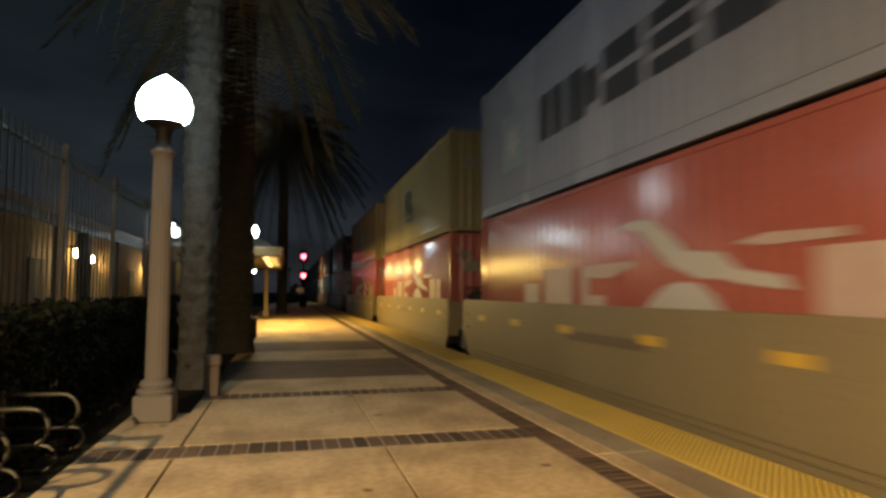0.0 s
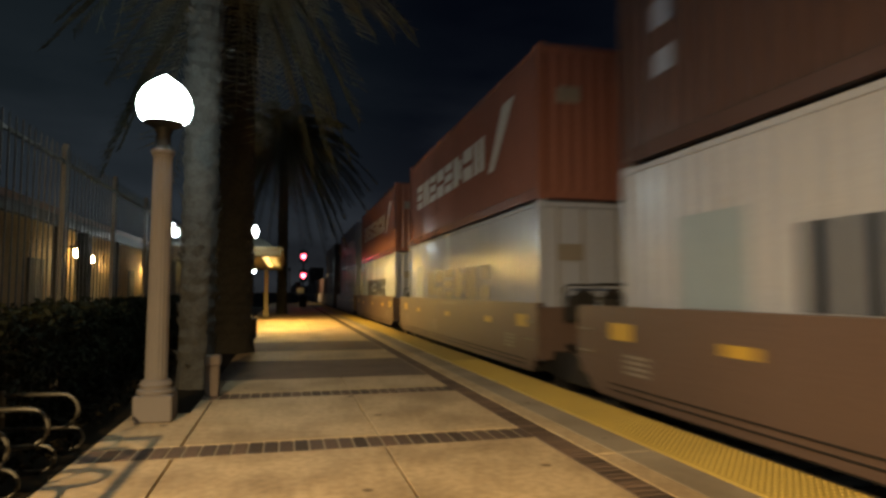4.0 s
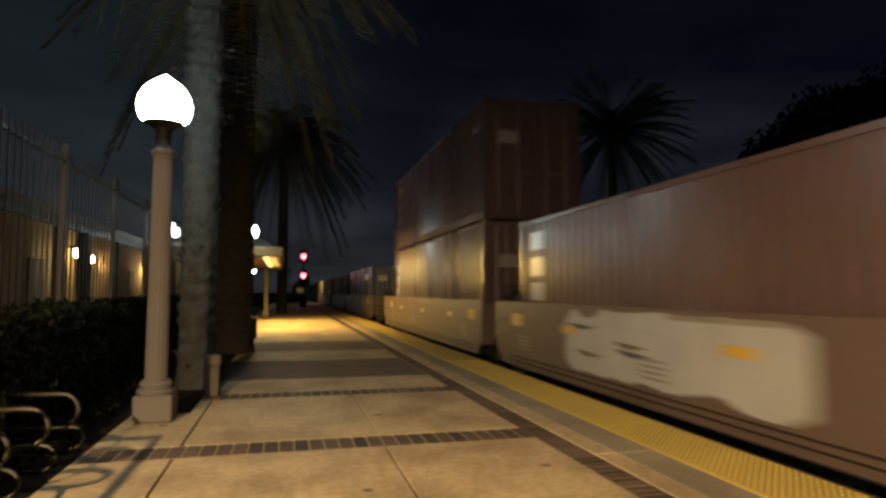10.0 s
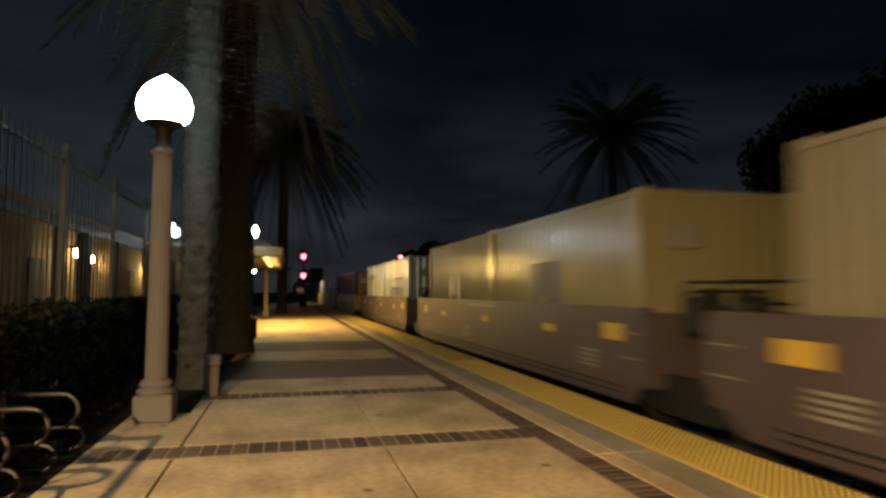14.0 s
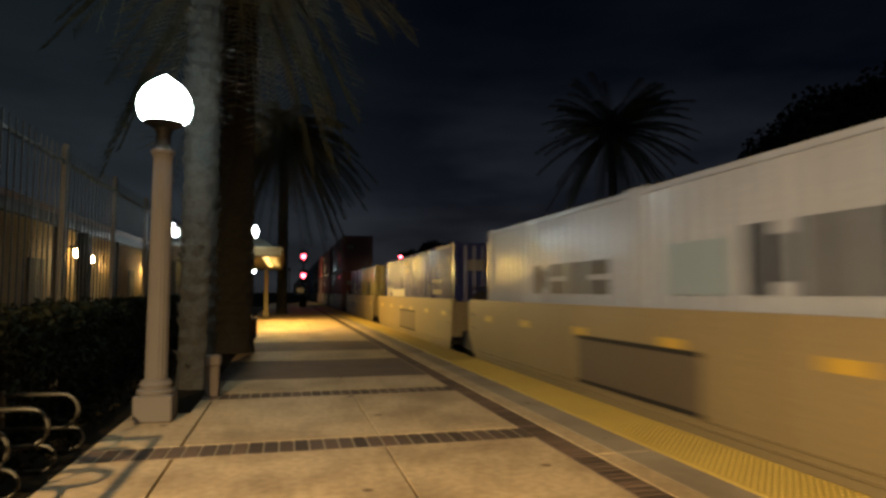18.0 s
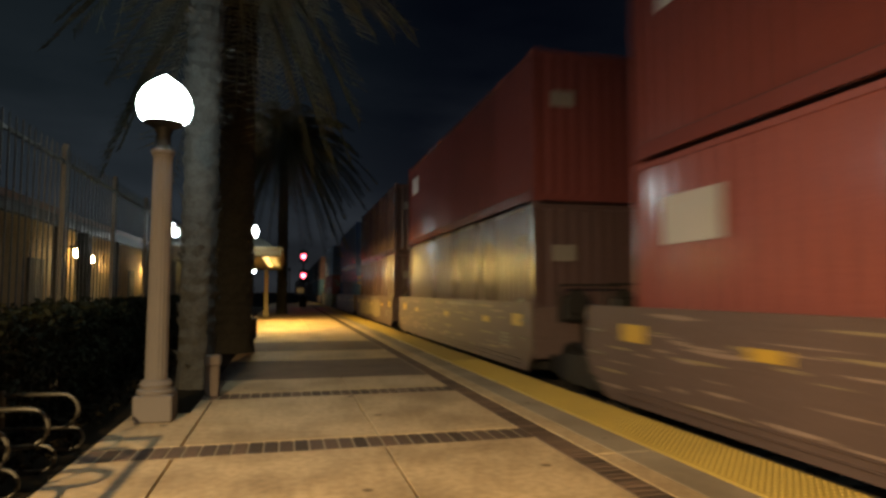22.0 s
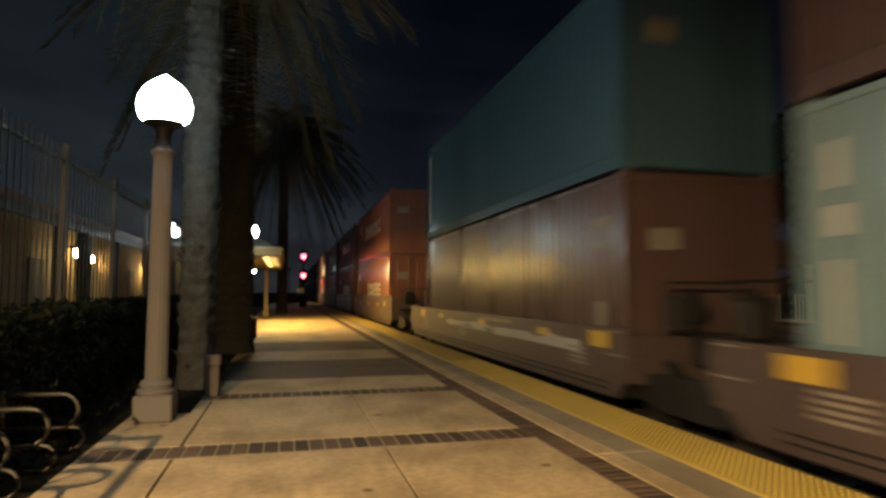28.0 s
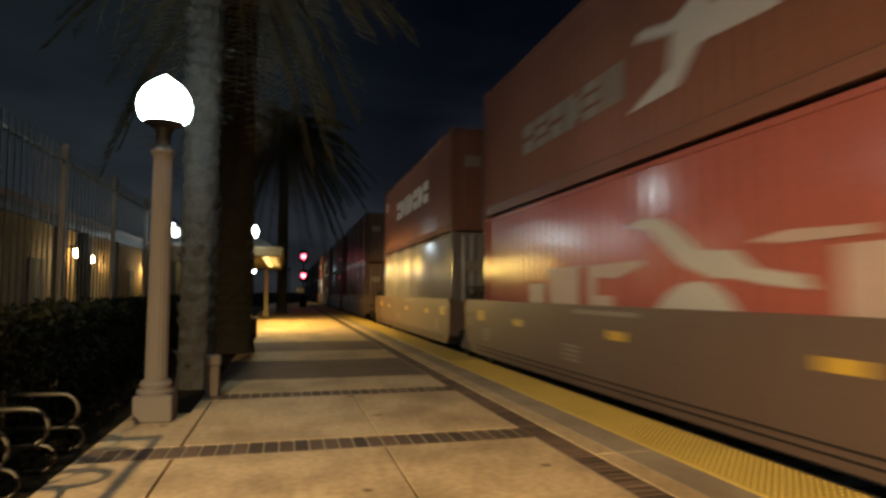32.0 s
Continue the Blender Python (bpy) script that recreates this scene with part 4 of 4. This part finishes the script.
# squares, stripes and blocks that stand apart are parts of their own
SPLIT = {"white_squares": "white_square", "navy_block": "navy_bar", "white_stripe": "white_stripe", "small_marks": "small_mark"}
_apart = {}
for _colour, _marks in STYLE.values():
    for _name, _key, _build, _mat in _marks:
        if _build:
            shape(_key, _build)
            if _name in SPLIT:
                whole = _build()
                _apart[_key] = [M().add(whole.v[k:k + 8], whole.f[:6]).mesh(SPLIT[_name]) for k in range(0, len(whole.v), 8)]
containers, cars = [], []


def container(code, L, H, doors_near, label_extra):
    colour, marks = STYLE[code]
    mat = PAINT[colour]
    t = thing("shipping_container", "%s corrugated steel %s-foot container %s" % (COLOUR_WORD[colour], "forty" if L > 7 else "twenty", label_extra), "container", group="containers on the train")
    for s in (-1, 1):
        part("side_panel", shape(("side_panel", L, H, s), lambda: corrugated(L - 0.26, 0.16, H - 0.09, s * (HW - 0.042), s)), mat, t)
    part("frame", frame_shape(L, H), mat, t)
    part("roof", shape(("roof", L, H), lambda: M().box(-HW + 0.05, HW - 0.05, -L / 2 + 0.06, L / 2 - 0.06, H - 0.05, H - 0.032)), mat, t)
    # black strip that paints the shade line above the bottom rail
    part("rail_shade_line", shape(("rail_shade_line", L), lambda: M().box(-HW + 0.034, -HW + 0.05, -L / 2 + 0.13, L / 2 - 0.13, 0.212, 0.232)), MATTE_BLACK, t)
    part("floor", shape(("floor", L), lambda: M().box(-HW + 0.06, HW - 0.06, -L / 2 + 0.06, L / 2 - 0.06, 0.10, 0.16)), BLACK, t)
    near = -1 if doors_near else 1
    part("end_panel", shape(("end_panel", L, H, near), lambda: turned(corrugated(2 * HW - 0.22, 0.15, H - 0.12, -near * (L / 2 - 0.03), -near, 0.25, 0.016))), mat, t)
    for s in (-1, 1):
        d = part("door", shape(("door", L, H, near, s), lambda: M().box(min(0, s * (HW - 0.12)) + 0.006, max(0, s * (HW - 0.12)) - 0.006, near * (L / 2 - 0.045) - 0.02, near * (L / 2 - 0.045) + 0.02, 0.17, H - 0.13, 0.006)
                                                                      .box(s * 0.58 - 0.5, s * 0.58 + 0.5, near * (L / 2 - 0.02) - 0.004, near * (L / 2 - 0.02) + 0.004, 0.5, 0.56)), mat, t)
        part("lock_rod", shape(("lock_rod", L, H, near, s), lambda: M().tube([(s * 0.35, near * (L / 2), 0.12), (s * 0.35, near * (L / 2), H - 0.12)], 0.018, 6).tube([(s * 0.85, near * (L / 2), 0.12), (s * 0.85, near * (L / 2), H - 0.12)], 0.018, 6)
                                                                      .box(s * 0.35 - 0.02, s * 0.35 + 0.4, near * (L / 2 + 0.012) - 0.01, near * (L / 2 + 0.012) + 0.01, 1.1, 1.14)), ROD, d)
    cast = shape("corner_casting", lambda: M().box(-0.082, 0.082, -0.089, 0.089, -0.059, 0.059, 0.012))
    for sx in (-1, 1):
        for sy in (-1, 1):
            for z in (0.059, H - 0.059):
                part("corner_casting", cast, mat, t, at=Matrix.Translation((sx * (HW - 0.081), sy * (L / 2 - 0.088), z)))
    for name, key, build, m in marks:
        flip = Matrix.Translation((-HW + 0.038, L / 2, 0)) @ Matrix.Diagonal((1, -1, 1, 1))
        if name in SPLIT:
            for me in _apart[key]:
                part(SPLIT[name], me, m, t, at=flip)
        else:
            part(name, _shapes[key], m, t, at=flip)
    if code == "RF":
        part("end_emblem", shape("end_emblem", lambda: turned(M().plate([(-1.1, 2.42), (-0.95, 2.44), (-0.72, 2.30), (-0.5, 2.18), (-0.6, 2.14), (-0.85, 2.22)], 0, 0.004).plate([(-1.05, 2.12), (-0.95, 2.10), (-0.62, 2.36), (-0.7, 2.40)], 0, 0.004))), MARK_DIM, t, at=Matrix.Translation((0, -L / 2 - 0.026, 0)))
    if code == "BP":
        for z in (2.16, 1.82):
            part("end_plate", shape("end_plate_wide", lambda: M().box(-0.36, 0.36, -0.004, 0.004, -0.09, 0.09)), PLATE_Y, t, "dull yellow plate", at=Matrix.Translation((-0.75, -L / 2 - 0.024, z)))
    else:
        part("end_plate", shape("end_plate", lambda: M().box(-0.24, 0.24, -0.004, 0.004, -0.15, 0.15)), MARK_DIM, t, at=Matrix.Translation((-0.62, -L / 2 - 0.026, 1.95)))
    return t


def truck(parent, y):
    """A two-axle bogie with its centre at y."""
    b = part("truck", shape("truck", lambda: M().box(-1.0, 1.0, -0.2, 0.2, 0.25, 0.62, 0.03)), BLACK, parent, at=Matrix.Translation((0, y, RAIL_Z)))
    for s in (-1, 1):
        part("side_frame", shape(("side_frame", s), lambda: M().plate([(-1.2, 0.38), (-0.5, 0.25), (0.5, 0.25), (1.2, 0.38), (1.2, 0.6), (0.5, 0.72), (-0.5, 0.72), (-1.2, 0.6)], s * 1.02 - 0.06, 0.12)), BLACK, b)
        for q in (-0.89, 0.89):
            part("wheel", shape(("wheel", s), lambda: wheel_shape(s)), BLACK, b, at=Matrix.Translation((0, q, 0.42)))
    return b


def wheel_shape(s):
    m = M().lathe([(0.45, 0.0), (0.45, 0.03), (0.42, 0.04), (0.42, 0.13), (0.36, 0.13), (0.34, 0.09), (0.12, 0.10), (0.10, 0.16)], seg=24)
    r = M()
    return r.add([(s * (0.70 + z), x, y) for x, y, z in m.v], m.f)


WELL_HW = 1.36


def well_car(colour, top, first, last, style, seed):
    """One well unit with its side plates, ends and trucks; first and last units carry a full end platform and a coupler."""
    mat = CAR[colour]
    r = random.Random(seed)
    a, b = (-7.55 if first else -6.38), (7.95 if last else 7.20)
    t = thing("well_car", "%s %s" % ({"yellow": "dusty yellow", "olive": "dusty olive", "brown": "brown", "maroon": "maroon", "rust": "rust-stained red"}[colour], style), "rail car", group="well cars of the train")
    foot = {"brown": -0.01, "maroon": -0.01, "rust": -0.04}.get(colour, -0.13)
    for s in (-1, 1):
        x0 = s * WELL_HW
        sill = part("side_plate", shape(("side_plate", s, top, a, b, foot), lambda: M().plate([(a, 0.34), (a + 0.3, foot), (b - 0.55, foot), (b, 0.42), (b, top - 0.12), (b - 0.08, top), (a + 0.08, top), (a, top - 0.12)], x0 if s < 0 else x0 - 0.03, 0.03)), mat, t)
        part("top_chord", shape(("top_chord", s, top, a, b), lambda: M().box(min(x0 - s * 0.031, x0 - s * 0.13), max(x0 - s * 0.031, x0 - s * 0.13), a + 0.05, b - 0.05, top - 0.06, top - 0.002, 0.008)), mat, sill)
        for z in (foot + 0.09, foot + 0.17):
            part("stiffener", shape(("stiffener", s, z, a, b), lambda: M().box(min(x0 + s * 0.001, x0 + s * 0.03), max(x0 + s * 0.001, x0 + s * 0.03), a + 0.6, b - 1.0, z, z + 0.016, 0.005)), BLACK if colour in ("brown", "maroon") else mat, sill)
        part("bottom_sill", shape(("bottom_sill", s, a, b), lambda: M().box(min(x0 - s * 0.34, x0 - s * 0.035), max(x0 - s * 0.34, x0 - s * 0.035), a + 0.5, b - 0.8, -0.04, 0.06)), BLACK, sill)
    part("floor", shape("well_floor", lambda: M().box(-1.1, 1.1, -6.1, 6.4, -0.02, 0.12)), BLACK, t)
    for e, y in ((-1, a), (1, b)):
        q = y - e * 0.06
        bk = part("bulkhead", shape(("bulkhead", e, top, y), lambda: M().box(-WELL_HW + 0.035, WELL_HW - 0.035, q - 0.04, q + 0.04, 0.2, top - 0.07, 0.01)), mat, t)
        part("end_beam", shape(("end_beam", e, y), lambda: M().box(-0.45, 0.45, min(y, y + e * 0.85), max(y, y + e * 0.85), 0.42, 0.85, 0.03)), BLACK, t)
        part("hand_rail", shape(("hand_rail", e, y), lambda: M().tube([(-0.95, y + e * 0.2, 0.84), (-0.95, y + e * 0.2, 1.46), (-0.9, y + e * 0.2, 1.5), (0.2, y + e * 0.2, 1.5), (0.25, y + e * 0.2, 1.46), (0.25, y + e * 0.2, 0.84)], 0.022, 6)), BLACK, bk)
        part("brake_box", shape(("brake_box", e, y), lambda: M().box(-0.85, -0.4, y + e * 0.13 - 0.1, y + e * 0.13 + 0.1, 0.85, 1.32, 0.05)), BLACK, bk)
        part("hand_wheel", shape(("hand_wheel", e, y), lambda: disc(y + e * 0.25, 0.21, -0.62, 1.2)), BLACK, bk)
        for z in (0.55, 0.86):
            part("grab_iron", shape(("grab_iron", e, y, z), lambda: M().tube([(-WELL_HW, y - e * 0.14, z), (-WELL_HW - 0.05, y - e * 0.14, z), (-WELL_HW - 0.05, y - e * 0.5, z), (-WELL_HW, y - e * 0.5, z)], 0.013, 6)), MARK_DIM, t)
    if first:
        truck(t, a - 0.35)
        part("coupler", shape("coupler_near", lambda: M().box(-0.12, 0.12, -9.0, -7.6, 0.45, 0.7, 0.03)), BLACK, t)
        part("end_platform", shape("end_platform_near", lambda: M().box(-1.2, 1.2, a - 0.9, a - 0.002, 0.62, 0.68, 0.01)), BLACK, t)
    truck(t, b + (0.2 if last else 0.80))
    if last:
        part("coupler", shape("coupler_far", lambda: M().box(-0.12, 0.12, 8.0, 9.6, 0.45, 0.7, 0.03)), BLACK, t)
        part("end_platform", shape("end_platform_far", lambda: M().box(-1.2, 1.2, b + 0.002, b + 0.8, 0.62, 0.68, 0.01)), BLACK, t)
    ref = shape("reflector", lambda: M().box(-0.006, 0.0, -0.24, 0.24, -0.06, 0.06))
    spots = (5.75, 3.5, 1.3, -0.95, -3.2, -5.4) if colour in ("olive", "yellow") else (3.7, -0.1, -3.6)
    for y in spots:
        part("reflector", ref, MARK_Y, t, at=Matrix.Translation((-WELL_HW - 0.001, y + r.uniform(-0.12, 0.12), min(0.80, top - 0.18))))
    if colour not in ("olive", "yellow") or first:
        for y in (5.95, -5.6) if colour not in ("olive", "yellow") else (a + 0.55,):
            part("end_placard", shape("end_placard", lambda: M().box(-0.006, 0.0, -0.27, 0.27, -0.11, 0.11)), MARK_Y, t, "worn yellow placard", at=Matrix.Translation((-WELL_HW - 0.001, y, min(0.86, top - 0.17))))
    if colour == "olive" and not (first or last):
        part("dark_panel", shape("dark_panel", lambda: M().box(-0.005, 0.0, -1.1, 1.1, -0.07, 0.07)), surface_logo, t, "dark brown painted strip", at=Matrix.Translation((-WELL_HW - 0.001, 0.2, 0.72)))
    if colour in ("olive", "yellow"):
        for e, y in ((1, b),):
            if last:
                for s in (-1, 1):
                    part("raised_end", shape(("raised_end", e, s), lambda: M().plate([(0, 0), (-e * 0.08, 0.2), (-e * 0.4, 0.30), (-e * 0.7, 0.26), (-e * 0.95, 0)], s * (WELL_HW - 0.04) - 0.04, 0.08)), mat, t, at=Matrix.Translation((0, y - e * 0.05, top - 0.004)))
    dash = shape("data_line", lambda: M().box(-0.005, 0.0, -0.28, 0.28, -0.018, 0.018))
    for y in (-4.9, 1.4, 5.6)[: 3 if colour in ("brown", "maroon") else 1]:
        for k in range(4):
            part("data_line", dash, MARK_DIM, t, at=Matrix.Translation((-WELL_HW - 0.001, y + r.uniform(-0.03, 0.03), 0.56 - 0.07 * k)))
    if colour in ("brown", "maroon", "rust"):
        part("lettering_strip", shape("lettering_strip", lambda: M().box(-0.005, 0, -0.9, 0.9, -0.03, 0.03)), MARK_DIM, t, at=Matrix.Translation((-WELL_HW - 0.001, r.uniform(-1.4, 0.4), top - 0.1)))
    if colour in ("olive", "yellow") and last:
        here = Matrix.Translation((-WELL_HW - 0.001, 3.34, 0))
        lp = part("long_panel", shape("long_panel", lambda: M().box(-0.006, 0.0, -1.37, 1.37, 0.45, 0.67)), surface_slot, t, "worn grey painted panel", at=here)
        for z in (0.45, 0.67):
            part("panel_border", shape(("panel_border_long", z), lambda: M().box(-0.011, -0.005, -1.4, 1.4, z - 0.022, z + 0.022)), BLACK, lp)
    if colour == "yellow" and not last:
        here = Matrix.Translation((-WELL_HW - 0.001, -0.05, 0))
        lp = part("logo_panel", shape("logo_panel", lambda: M().box(-0.006, 0.0, -1.42, 1.42, 0.06, 0.74)), surface_logo, t, "brown painted panel", at=here)
        for z in (0.08, 0.72):
            part("panel_border", shape(("panel_border", z), lambda: M().box(-0.011, -0.005, -1.44, 1.44, z - 0.03, z + 0.03)), BLACK, lp)
    return t


def disc(y, r, x, z):
    m = M().lathe([(r, -0.02), (r + 0.02, 0.0), (r, 0.02)], seg=14)
    q = M()
    return q.add([(x + vx, y + vz, z + vy) for vx, vy, vz in m.v], m.f)


surface_slot = surface("grey_panel_paint", (0.17, 0.15, 0.12), 0.5, spread=0.4, scale=12)
surface_logo = surface("brown_panel_paint", (0.105, 0.08, 0.055), 0.5, spread=0.3)


def graffiti(t, y0, y1, z0, z1, seed, mat):
    r = random.Random(seed)
    n = 16
    top = [(y0 + (y1 - y0) * i / n, z1 - abs(r.gauss(0, 0.07)) - (0.12 if i in (0, n) else 0)) for i in range(n + 1)]
    low = [(y0 + (y1 - y0) * i / n, z0 + abs(r.gauss(0, 0.06)) + (0.1 if i in (0, n) else 0)) for i in range(n, -1, -1)]
    g = part("graffiti", M().plate(top + low, -WELL_HW - 0.004, 0.004), mat, t)
    for k in range(4):
        a = y0 + (y1 - y0) * r.uniform(0.1, 0.8)
        z = z0 + (z1 - z0) * r.uniform(0.25, 0.8)
        part("graffiti_stroke", M().plate([(a, z), (a + 0.5, z - 0.05), (a + 0.9, z + 0.04), (a + 0.5, z + 0.03)], -WELL_HW - 0.007, 0.003), MARK_D if k % 2 else surface_logo, g)


SPEED = 17.8
# unit: far end of its box at the start, car colour, sill top, lower box or (near, far) pair, upper box
S5 = "articulated well car carrying stacked containers"
UNITS = [
    (-1.3, "olive", 1.19, "RF", "OL"),
    (13.88, "olive", 1.19, "RF", "WS"), (28.97, "olive", 1.19, "RF", "OL"), (44.05, "olive", 1.19, "RF", "OL"),
    (63.55, "brown", 1.19, "WN", "DB"), (78.80, "brown", 1.19, "WL", "DB"), (93.90, "brown", 1.19, "WL", "RL"), (109.2, "brown", 1.19, "WL", "RL"), (124.5, "brown", 1.19, "WL", "WS"),
    (143.6, "brown", 1.19, "BR", "DB"), (158.8, "brown", 1.19, "BR", None), (174.1, "brown", 1.19, "BR", None), (189.4, "brown", 1.19, "BM", None), (203.95, "brown", 1.19, "BM", "DB"),
    (223.4, "maroon", 1.19, "BL", None), (238.35, "maroon", 1.19, ("t_blue", "t_brown"), None), (253.85, "maroon", 1.19, ("t_red", "t_tan"), None), (268.55, "maroon", 1.19, ("t_olive", "t_olive"), None), (284.2, "maroon", 1.19, ("t_grey", "t_white"), None),
    (303.0, "yellow", 1.19, "BM", None), (318.45, "yellow", 1.19, ("t_white", "t_grey"), None), (333.8, "yellow", 1.19, ("t_letters_star", "t_letters"), None), (348.95, "yellow", 1.19, "BK", None), (364.35, "yellow", 1.19, ("t_olive", "t_bluew"), None),
    (383.85, "rust", 1.19, "RS", "DS"), (398.9, "rust", 1.19, "RS", "DS"), (414.55, "rust", 1.19, "BR", "DS"), (429.75, "rust", 1.19, "BR", "DB"), (444.95, "rust", 1.19, "BP", "BB"),
    (466.45, "olive", 1.19, "RF", "WS"),
    (487.6, "maroon", 0.90, "TE", "BR"), (503.0, "maroon", 0.90, "TP", "DB"), (518.15, "maroon", 0.90, "BR", "TE"),
    (537.9, "brown", 1.19, "HP", "HO"), (552.95, "brown", 1.19, "HP", "HO"), (568.1, "brown", 1.19, "RF", "HY"), (583.25, "brown", 1.19, "RF", "RX"), (598.4, "brown", 1.19, "GB", "HY"),
    (617.8, "rust", 1.19, "BR", "DB"), (632.95, "rust", 1.19, "DS", "RB"), (648.1, "rust", 1.19, "HP", "HO"), (663.25, "rust", 1.19, "WL", "HY"), (678.4, "rust", 1.19, "BR", "RB"),
    (697.9, "brown", 1.19, "RS", "OL"), (713.0, "brown", 1.19, "GB", "WS"), (728.2, "brown", 1.19, "HP", "HO"),
]
H9 = 2.896
moving = []
for i, (u, colour, top, low, up) in enumerate(UNITS):
    prev_u = UNITS[i - 1][0] if i else u - 19.5
    next_u = UNITS[i + 1][0] if i + 1 < len(UNITS) else u + 19.5
    first, last = u - prev_u > 17, next_u - u > 17
    car = well_car(colour, top, first, last, S5 if up else "articulated well car carrying a single layer of containers", i)
    yc = u - 6.10
    moving.append((car, (TX, yc, 0.0)))
    cars.append(car)
    if isinstance(low, tuple):
        for code, dy in ((low[0], -3.06), (low[1], 3.06)):
            moving.append((container(code, 6.058, 2.591, False, "sitting in a well car"), (TX, yc + dy, 0.15)))
    else:
        moving.append((container(low, 12.192, H9 if up or i in (10, 11) else 2.591, i % 3 == 0, "sitting low in a well car"), (TX, yc, 0.15)))
    if up:
        moving.append((container(up, 12.192, H9, i % 4 == 1, "stacked on another container"), (TX, yc, 0.15 + H9 + 0.012)))

for i, y0, y1, z0, z1, mat in ((10, 0.5, 5.2, 0.08, 1.17, GRAFFITI), (11, 0.4, 4.5, 0.1, 1.18, GRAFFITI), (11, -0.62, 0.36, 0.32, 0.98, GRAFFITI), (12, -0.95, 3.8, 0.2, 1.15, GRAFFITI), (9, -4.6, -2.6, 0.3, 1.1, GRAFFITI_Y),
                               (27, -3.0, 5.5, 0.15, 1.05, GRAFFITI_Y), (34, -4.6, -3.0, 0.05, 1.1, PALE_BLUE), (35, -2.0, 3.0, 0.55, 0.85, GRAFFITI_Y), (32, -5.0, 3.0, 0.5, 0.72, GRAFFITI)):
    graffiti(cars[i], y0, y1, z0, z1, i * 7 + int(y1), mat)
part("graffiti", M().plate([(-0.66, 0.58), (-0.66, 0.95), (-1.6, 0.98), (-3.0, 0.93), (-5.6, 0.92), (-5.6, 0.78), (-4.2, 0.74), (-3.0, 0.62)], -WELL_HW - 0.004, 0.004), GRAFFITI_Y, cars[11])
part("graffiti", M().plate([(-0.66, 0.34), (-0.66, 0.53), (-2.2, 0.58), (-3.7, 0.57), (-2.4, 0.47)], -WELL_HW - 0.004, 0.004), GRAFFITI_Y, cars[11])
for i in (24, 25, 26, 28):
    r = random.Random(i)
    for k in range(95):
        y, z, w, h = r.uniform(-5.8, 6.2), r.uniform(0.12, 1.12), r.uniform(0.15, 1.3), r.uniform(0.006, 0.028)
        part("paint_scuff", M().plate([(y, z), (y + w * 0.5, z - h), (y + w, z + h * 0.3), (y + w * 0.7, z + h), (y + w * 0.2, z + h * 0.8)], -WELL_HW - 0.003, 0.003), r.choice((GRAFFITI_Y, SCUFF, SCUFF)), cars[i])
part("graffiti", M().plate([(-1.4, 1.14), (-1.8, 0.8), (-1.2, 0.52), (0.4, 0.50), (1.8, 0.60), (3.2, 0.46), (4.6, 0.42), (6.0, 0.34), (7.2, 0.30), (7.75, 0.42), (7.8, 1.06), (7.7, 1.17), (3.0, 1.17)], -WELL_HW - 0.008, 0.008), TAN_SPRAY, cars[29])
part("paint_streak", M().plate([(0.9, 1.10), (0.9, 1.13), (-1.5, 1.15), (-3.4, 1.12), (-6.2, 1.15), (-6.2, 1.12), (-3.4, 1.08), (-1.5, 1.12)], -WELL_HW - 0.004, 0.004), GRAFFITI, cars[10])
# the first rust-stained car: a tan repainted patch, a pale streak and a worn white top edge
part("paint_patch", M().plate([(2.1, 0.06), (2.2, 0.6), (2.05, 1.14), (7.0, 1.16), (7.05, 0.5), (6.6, 0.2), (4.0, 0.08)], -WELL_HW - 0.004, 0.004), GRAFFITI_Y, cars[24])
part("paint_streak", M().plate([(2.0, 0.64), (0.36, 0.62), (0.36, 0.67), (2.0, 0.70)], -WELL_HW - 0.004, 0.004), GRAFFITI, cars[24])
part("worn_edge", M().plate([(1.1, 1.14), (-2.6, 1.10), (-2.6, 1.18), (1.0, 1.185)], -WELL_HW - 0.004, 0.004), GRAFFITI, cars[24])

# ---- brick bands of the platform, piece by piece ----
for y in (0.0, 5.93, 8.85):
    part("mortar_bed", M().box(P_LEFT + 0.02, BX0 - G, y - 0.205, y + 0.205, -0.052, -0.006), JOINT, platform)
part("mortar_bed", M().box(BX0, BX1, -10, 78, -0.052, -0.006), JOINT, platform)
brick_t = M().box(-0.056, 0.056, -0.195, 0.195, -0.055, 0.001, 0.004).mesh("brick")
for y in (0.0, 5.93, 8.85):
    for i in range(-4, 26):
        part("brick", brick_t, BRICK, platform, at=Matrix.Translation((-1.10 + 0.0663 + i * 0.1325, y, 0)))
brick_l = M().box(-0.116, 0.116, -0.043, 0.043, -0.055, 0.001, 0.004).mesh("brick_lengthwise")
for i in range(240):
    part("brick", brick_l, BRICK, platform, at=Matrix.Translation(((BX0 + BX1) / 2, -3.58 + i * 0.102, 0)))
far_bricks = M()
for i in range(560):
    y = 20.95 + i * 0.102
    far_bricks.box((BX0 + BX1) / 2 - 0.118, (BX0 + BX1) / 2 + 0.118, y - 0.047, y + 0.047, -0.055, 0.001)
tagged(part("far_bricks", far_bricks, BRICK, platform), kind="stuff")

def motions():
    """Each box and car keeps the train's steady speed towards and past the camera."""
    for ob, (x, y, z) in moving:
        walk(ob, [(t, pose(x, y - SPEED * t, z)) for t in (0.0, 8.0, 16.0, 24.0, 32.0)])


motions()
